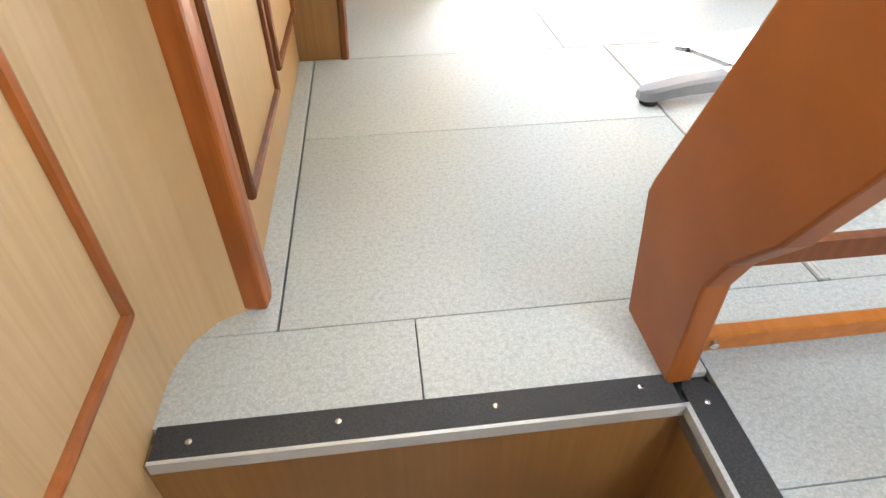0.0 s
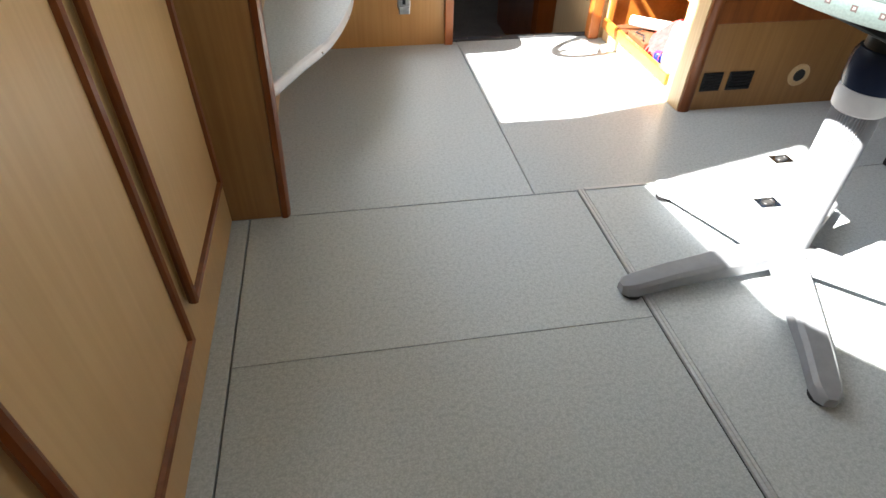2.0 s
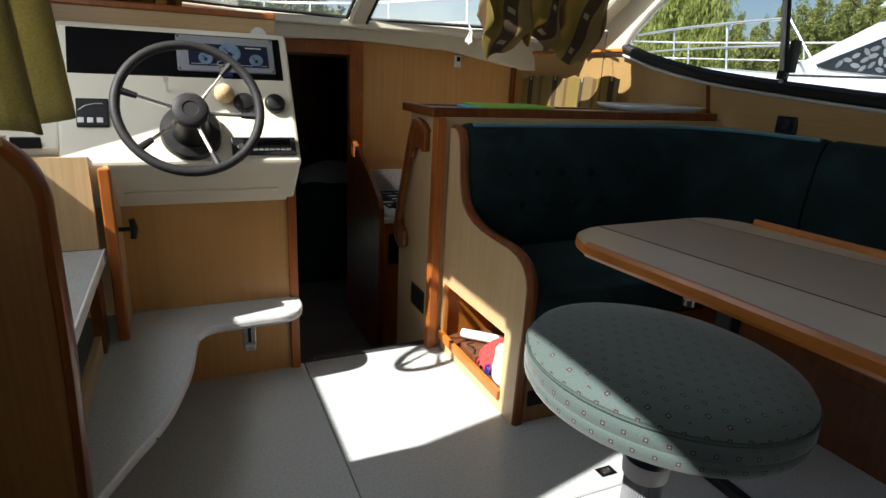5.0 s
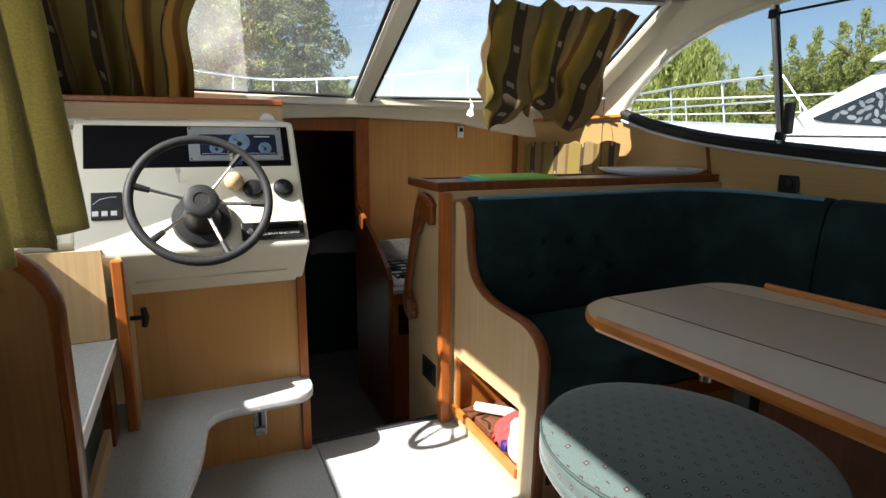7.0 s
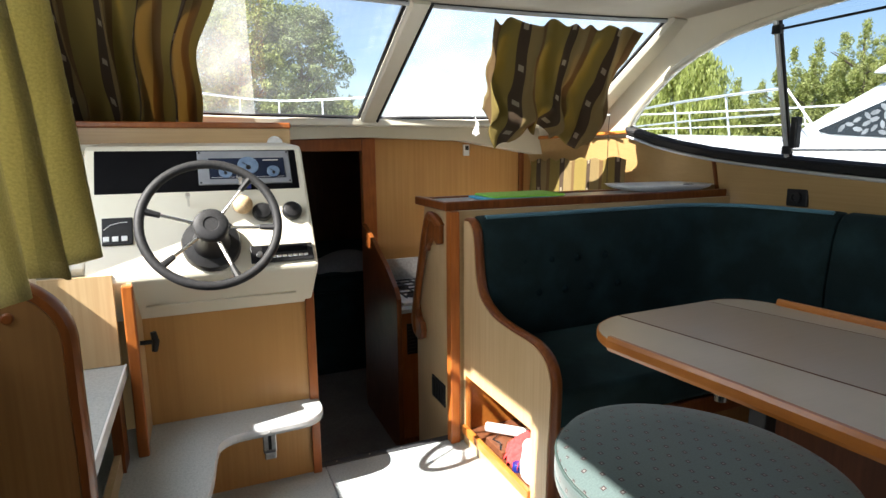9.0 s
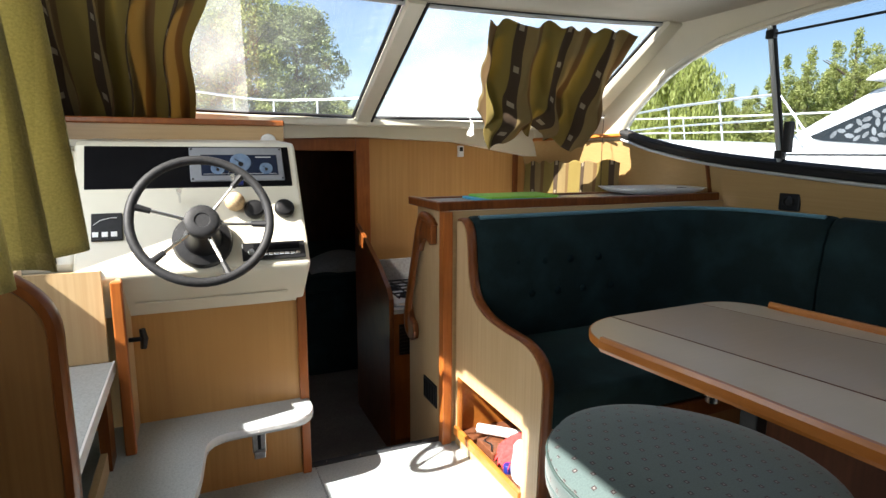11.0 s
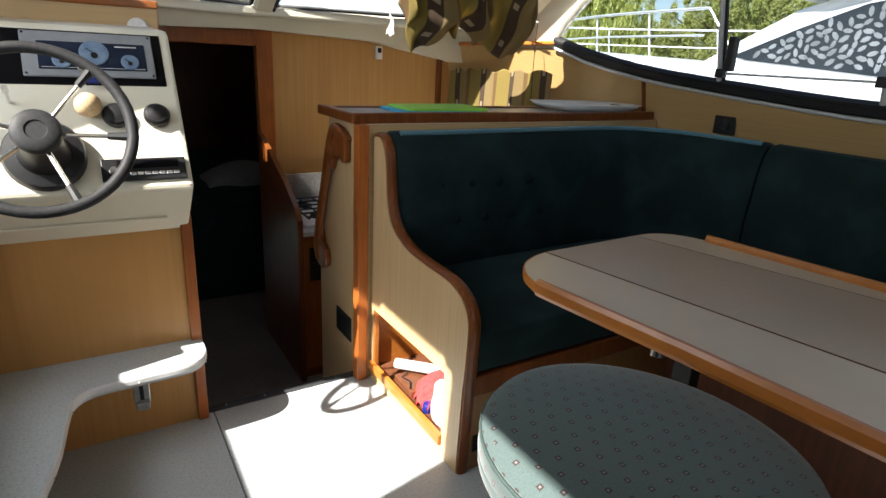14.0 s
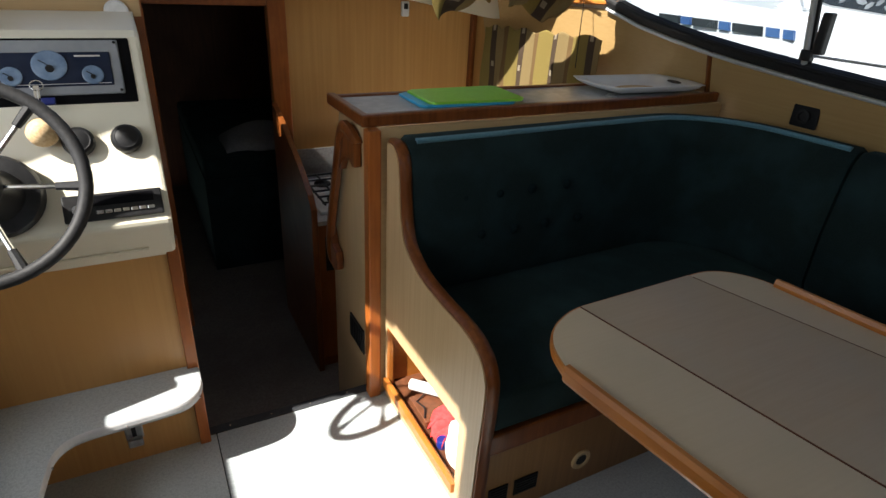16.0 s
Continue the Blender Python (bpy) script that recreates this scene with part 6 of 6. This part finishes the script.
for kind, deg, dist, h, w, m, lf, lab in (
    ("willow_tree", 45.0, 34, 6.4, 3.4, LEAF_W, 0.085, "weeping willow with hanging yellow-green leaves"),
    ("willow_tree", 40.0, 37, 5.4, 3.0, LEAF_W, 0.085, "weeping willow with hanging yellow-green leaves"),
    ("poplar_tree", 49.5, 40, 5.7, 2.4, LEAF, 0.062, "green poplar on the harbour bank"),
    ("poplar_tree", 52.5, 42, 6.3, 2.3, LEAF, 0.062, "green poplar on the harbour bank"),
    ("poplar_tree", 55.2, 40, 7.5, 2.4, LEAF, 0.062, "green poplar on the harbour bank"),
    ("poplar_tree", 58.2, 42, 8.6, 2.8, LEAF, 0.062, "green poplar on the harbour bank"),
    ("poplar_tree", 61.5, 41, 8.0, 2.3, LEAF, 0.062, "green poplar on the harbour bank"),
    ("poplar_tree", 64.5, 42, 6.4, 2.6, LEAF, 0.062, "green poplar on the harbour bank"),
    ("poplar_tree", 68.0, 44, 6.1, 2.4, LEAF, 0.062, "green poplar on the harbour bank"),
    ("poplar_tree", 72.0, 46, 6.4, 2.6, LEAF, 0.062, "green poplar on the harbour bank"),
    ("poplar_tree", 47.5, 46, 5.6, 2.6, LEAF, 0.062, "green poplar on the harbour bank"),
    ("poplar_tree", 51.0, 47, 5.4, 2.6, LEAF, 0.062, "green poplar on the harbour bank"),
    ("poplar_tree", 57.0, 47, 7.0, 2.6, LEAF, 0.062, "green poplar on the harbour bank"),
    ("poplar_tree", 60.0, 47, 7.4, 2.6, LEAF, 0.062, "green poplar on the harbour bank"),
    ("poplar_tree", 66.2, 48, 6.4, 2.6, LEAF, 0.062, "green poplar on the harbour bank"),
    ("poplar_tree", 70.0, 48, 6.4, 2.6, LEAF, 0.062, "green poplar on the harbour bank"),
    ("broad_tree", 9.5, 30, 8.4, 3.0, LEAF_S, 0.08, "broad silvery green tree on the harbour bank"),
    ("broad_tree", 4.5, 30, 9.6, 3.0, LEAF, 0.08, "broad dark green tree on the harbour bank"),
    ("broad_tree", -0.5, 31, 9.5, 3.2, LEAF_S, 0.08, "broad silvery green tree on the harbour bank"),
    ("broad_tree", -7.0, 32, 8.6, 3.2, LEAF, 0.08, "broad green tree on the harbour bank"),
    ("broad_tree", -14.0, 33, 8.4, 3.4, LEAF, 0.08, "broad green tree on the harbour bank"),
    ("broad_tree", 13.0, 42, 5.0, 2.4, LEAF, 0.08, "low green tree on the harbour bank"),
):
    tx, ty = at_bearing(deg, dist)
    tree(kind, tx, ty, h, w, int(deg * 10) + 500, m, lf, lab)


def rail(name, posts, z0, z1, at, label, mid=True, rake=0.0):
    """A stainless pulpit rail: posts at plan points, a top tube and a middle tube."""
    r = thing(name, (*posts[0], z0), label, "rail")
    top = smoothline([(x, y, z1) for x, y in posts], 4)
    part("top_rail", tube(top, 0.014, 8), RAILSTEEL, r, "", True)
    if mid:
        part("mid_rail", tube([(p.x, p.y, (z0 + z1) / 2) for p in top], 0.010, 8), RAILSTEEL, r, "", True)
    for k, (x, y) in enumerate(posts):
        part("post", tube([(x, y - (rake if k == 0 else rake * 0.3), z0), (x * 0.985 + at[0] * 0.015, y * 0.985 + at[1] * 0.015, z1)], 0.011, 8), RAILSTEEL, r, "", True)
    return r


rail("bow_rail", [(-0.95, 3.0), (-0.98, 4.2), (-0.6, 5.4), (0.1, 6.3), (0.6, 6.6), (1.1, 6.3), (1.8, 5.4), (2.2, 4.2)], 1.505, 1.98, (0.6, 4), "stainless steel bow rail on the foredeck")

# neighbouring motor boat to starboard, its bow pointing the same way
nb = thing("motor_boat", (6.4, 3.0, -1.2), "white motor boat moored alongside with tinted windows", "boat")
HULL = [(4.6, -6.0), (4.5, -1.0), (4.6, 2.5), (5.0, 4.6), (5.7, 6.2), (6.3, 6.9), (6.9, 6.2), (7.6, 4.6), (8.0, 2.5), (8.1, -1.0), (8.0, -6.0)]
bm = prism(HULL, -1.15, 1.42)
for q in bm.verts:
    if q.co.z > 0:
        q.co.z += 0.045 * (q.co.y - 3.2)
part("hull", bm, GELCOAT, nb, "white hull and deck", False, 0.05)
part("cabin", prism([(2.95, 1.40), (2.5, 1.65), (2.05, 1.88), (1.54, 2.04), (0.9, 2.28), (-5.5, 2.45), (-5.5, 1.10), (2.0, 1.30)], 5.0, 7.6, "x"), GELCOAT, nb, "white superstructure", False, 0.06)
part("flybridge", prism([(2.06, 1.955), (2.0, 2.0), (1.5, 2.19), (0.9, 2.45), (-4.0, 2.7), (-4.0, 2.2), (1.0, 2.12), (1.75, 1.945)], 4.9, 7.65, "x"), GELCOAT, nb, "white flybridge", False, 0.02)
part("side_window", prism([(2.55, 1.49), (1.97, 1.73), (1.5, 1.90), (0.6, 2.05), (-4.5, 2.08), (-4.5, 1.30), (1.2, 1.36), (2.4, 1.455)], 4.985, 5.0, "x"), TINT, nb, "dark leaf-printed window")
rng = np.random.default_rng(5)
for k in range(34 * 9):
    y, z = 0.10 + (k // 9) * 0.0715 + rng.uniform(-0.012, 0.012), 1.40 + (k % 9) * 0.068 + (0.034 if (k // 9) % 2 else 0) + rng.uniform(-0.008, 0.008)
    if z > lerp(y, [-5, 0.6, 1.5, 1.97, 2.55], [2.05, 2.05, 1.90, 1.73, 1.49]) - 0.03 or z < lerp(y, [0, 1.2, 2.4], [1.40, 1.40, 1.495]):
        continue
    a, s = rng.uniform(0, 3.1), rng.uniform(0.036, 0.046)
    bm = prism([(y + s * math.cos(a + f) * q, z + s * math.sin(a + f) * q) for f, q in ((0, 1), (0.75, 0.62), (math.pi - 0.75, 0.62), (math.pi, 1), (math.pi + 0.75, 0.62), (-0.75, 0.62))], 4.981, 4.985, "x")
    part("printed_leaf", bm, LEAFPRINT, nb)
rail("deck_rail", [(4.72, 2.7), (4.84, 3.5), (5.1, 4.5), (5.75, 6.0), (6.3, 6.6), (6.9, 6.0), (7.5, 4.5), (7.9, 2.6)], 1.42, 1.89, (6.3, 3), "stainless steel deck rail of the moored boat", True, 0.4)


# hull windows of the moored boat
a0, b0 = Vector((4.6, 2.35, 0)), Vector((4.86, 3.95, 0))
dv = (b0 - a0).normalized()
nv = Vector((-dv.y, dv.x, 0))
s = 0.0
for k, w in enumerate((0.10, 0.14, 0.34, 0.13, 0.32, 0.13, 0.30)):
    p = a0 + dv * s + nv * -0.0
    bm = bmesh.new()
    vs = [bm.verts.new(p + dv * (a + (0.02 if z > 1.23 else 0)) + nv * b + Vector((0, 0, z))) for a in (0, w) for b in (-0.05, 0.03) for z in (1.195, 1.265)]
    for f in ((0, 1, 3, 2), (4, 6, 7, 5), (0, 4, 5, 1), (2, 3, 7, 6), (0, 2, 6, 4), (1, 5, 7, 3)):
        bm.faces.new([vs[i] for i in f])
    part("hull_window", bm, TINT if k in (2, 4, 6) else BLUEGLASS, nb, "dark tinted window" if k in (2, 4, 6) else "blue-curtained window")
    s += w + 0.035
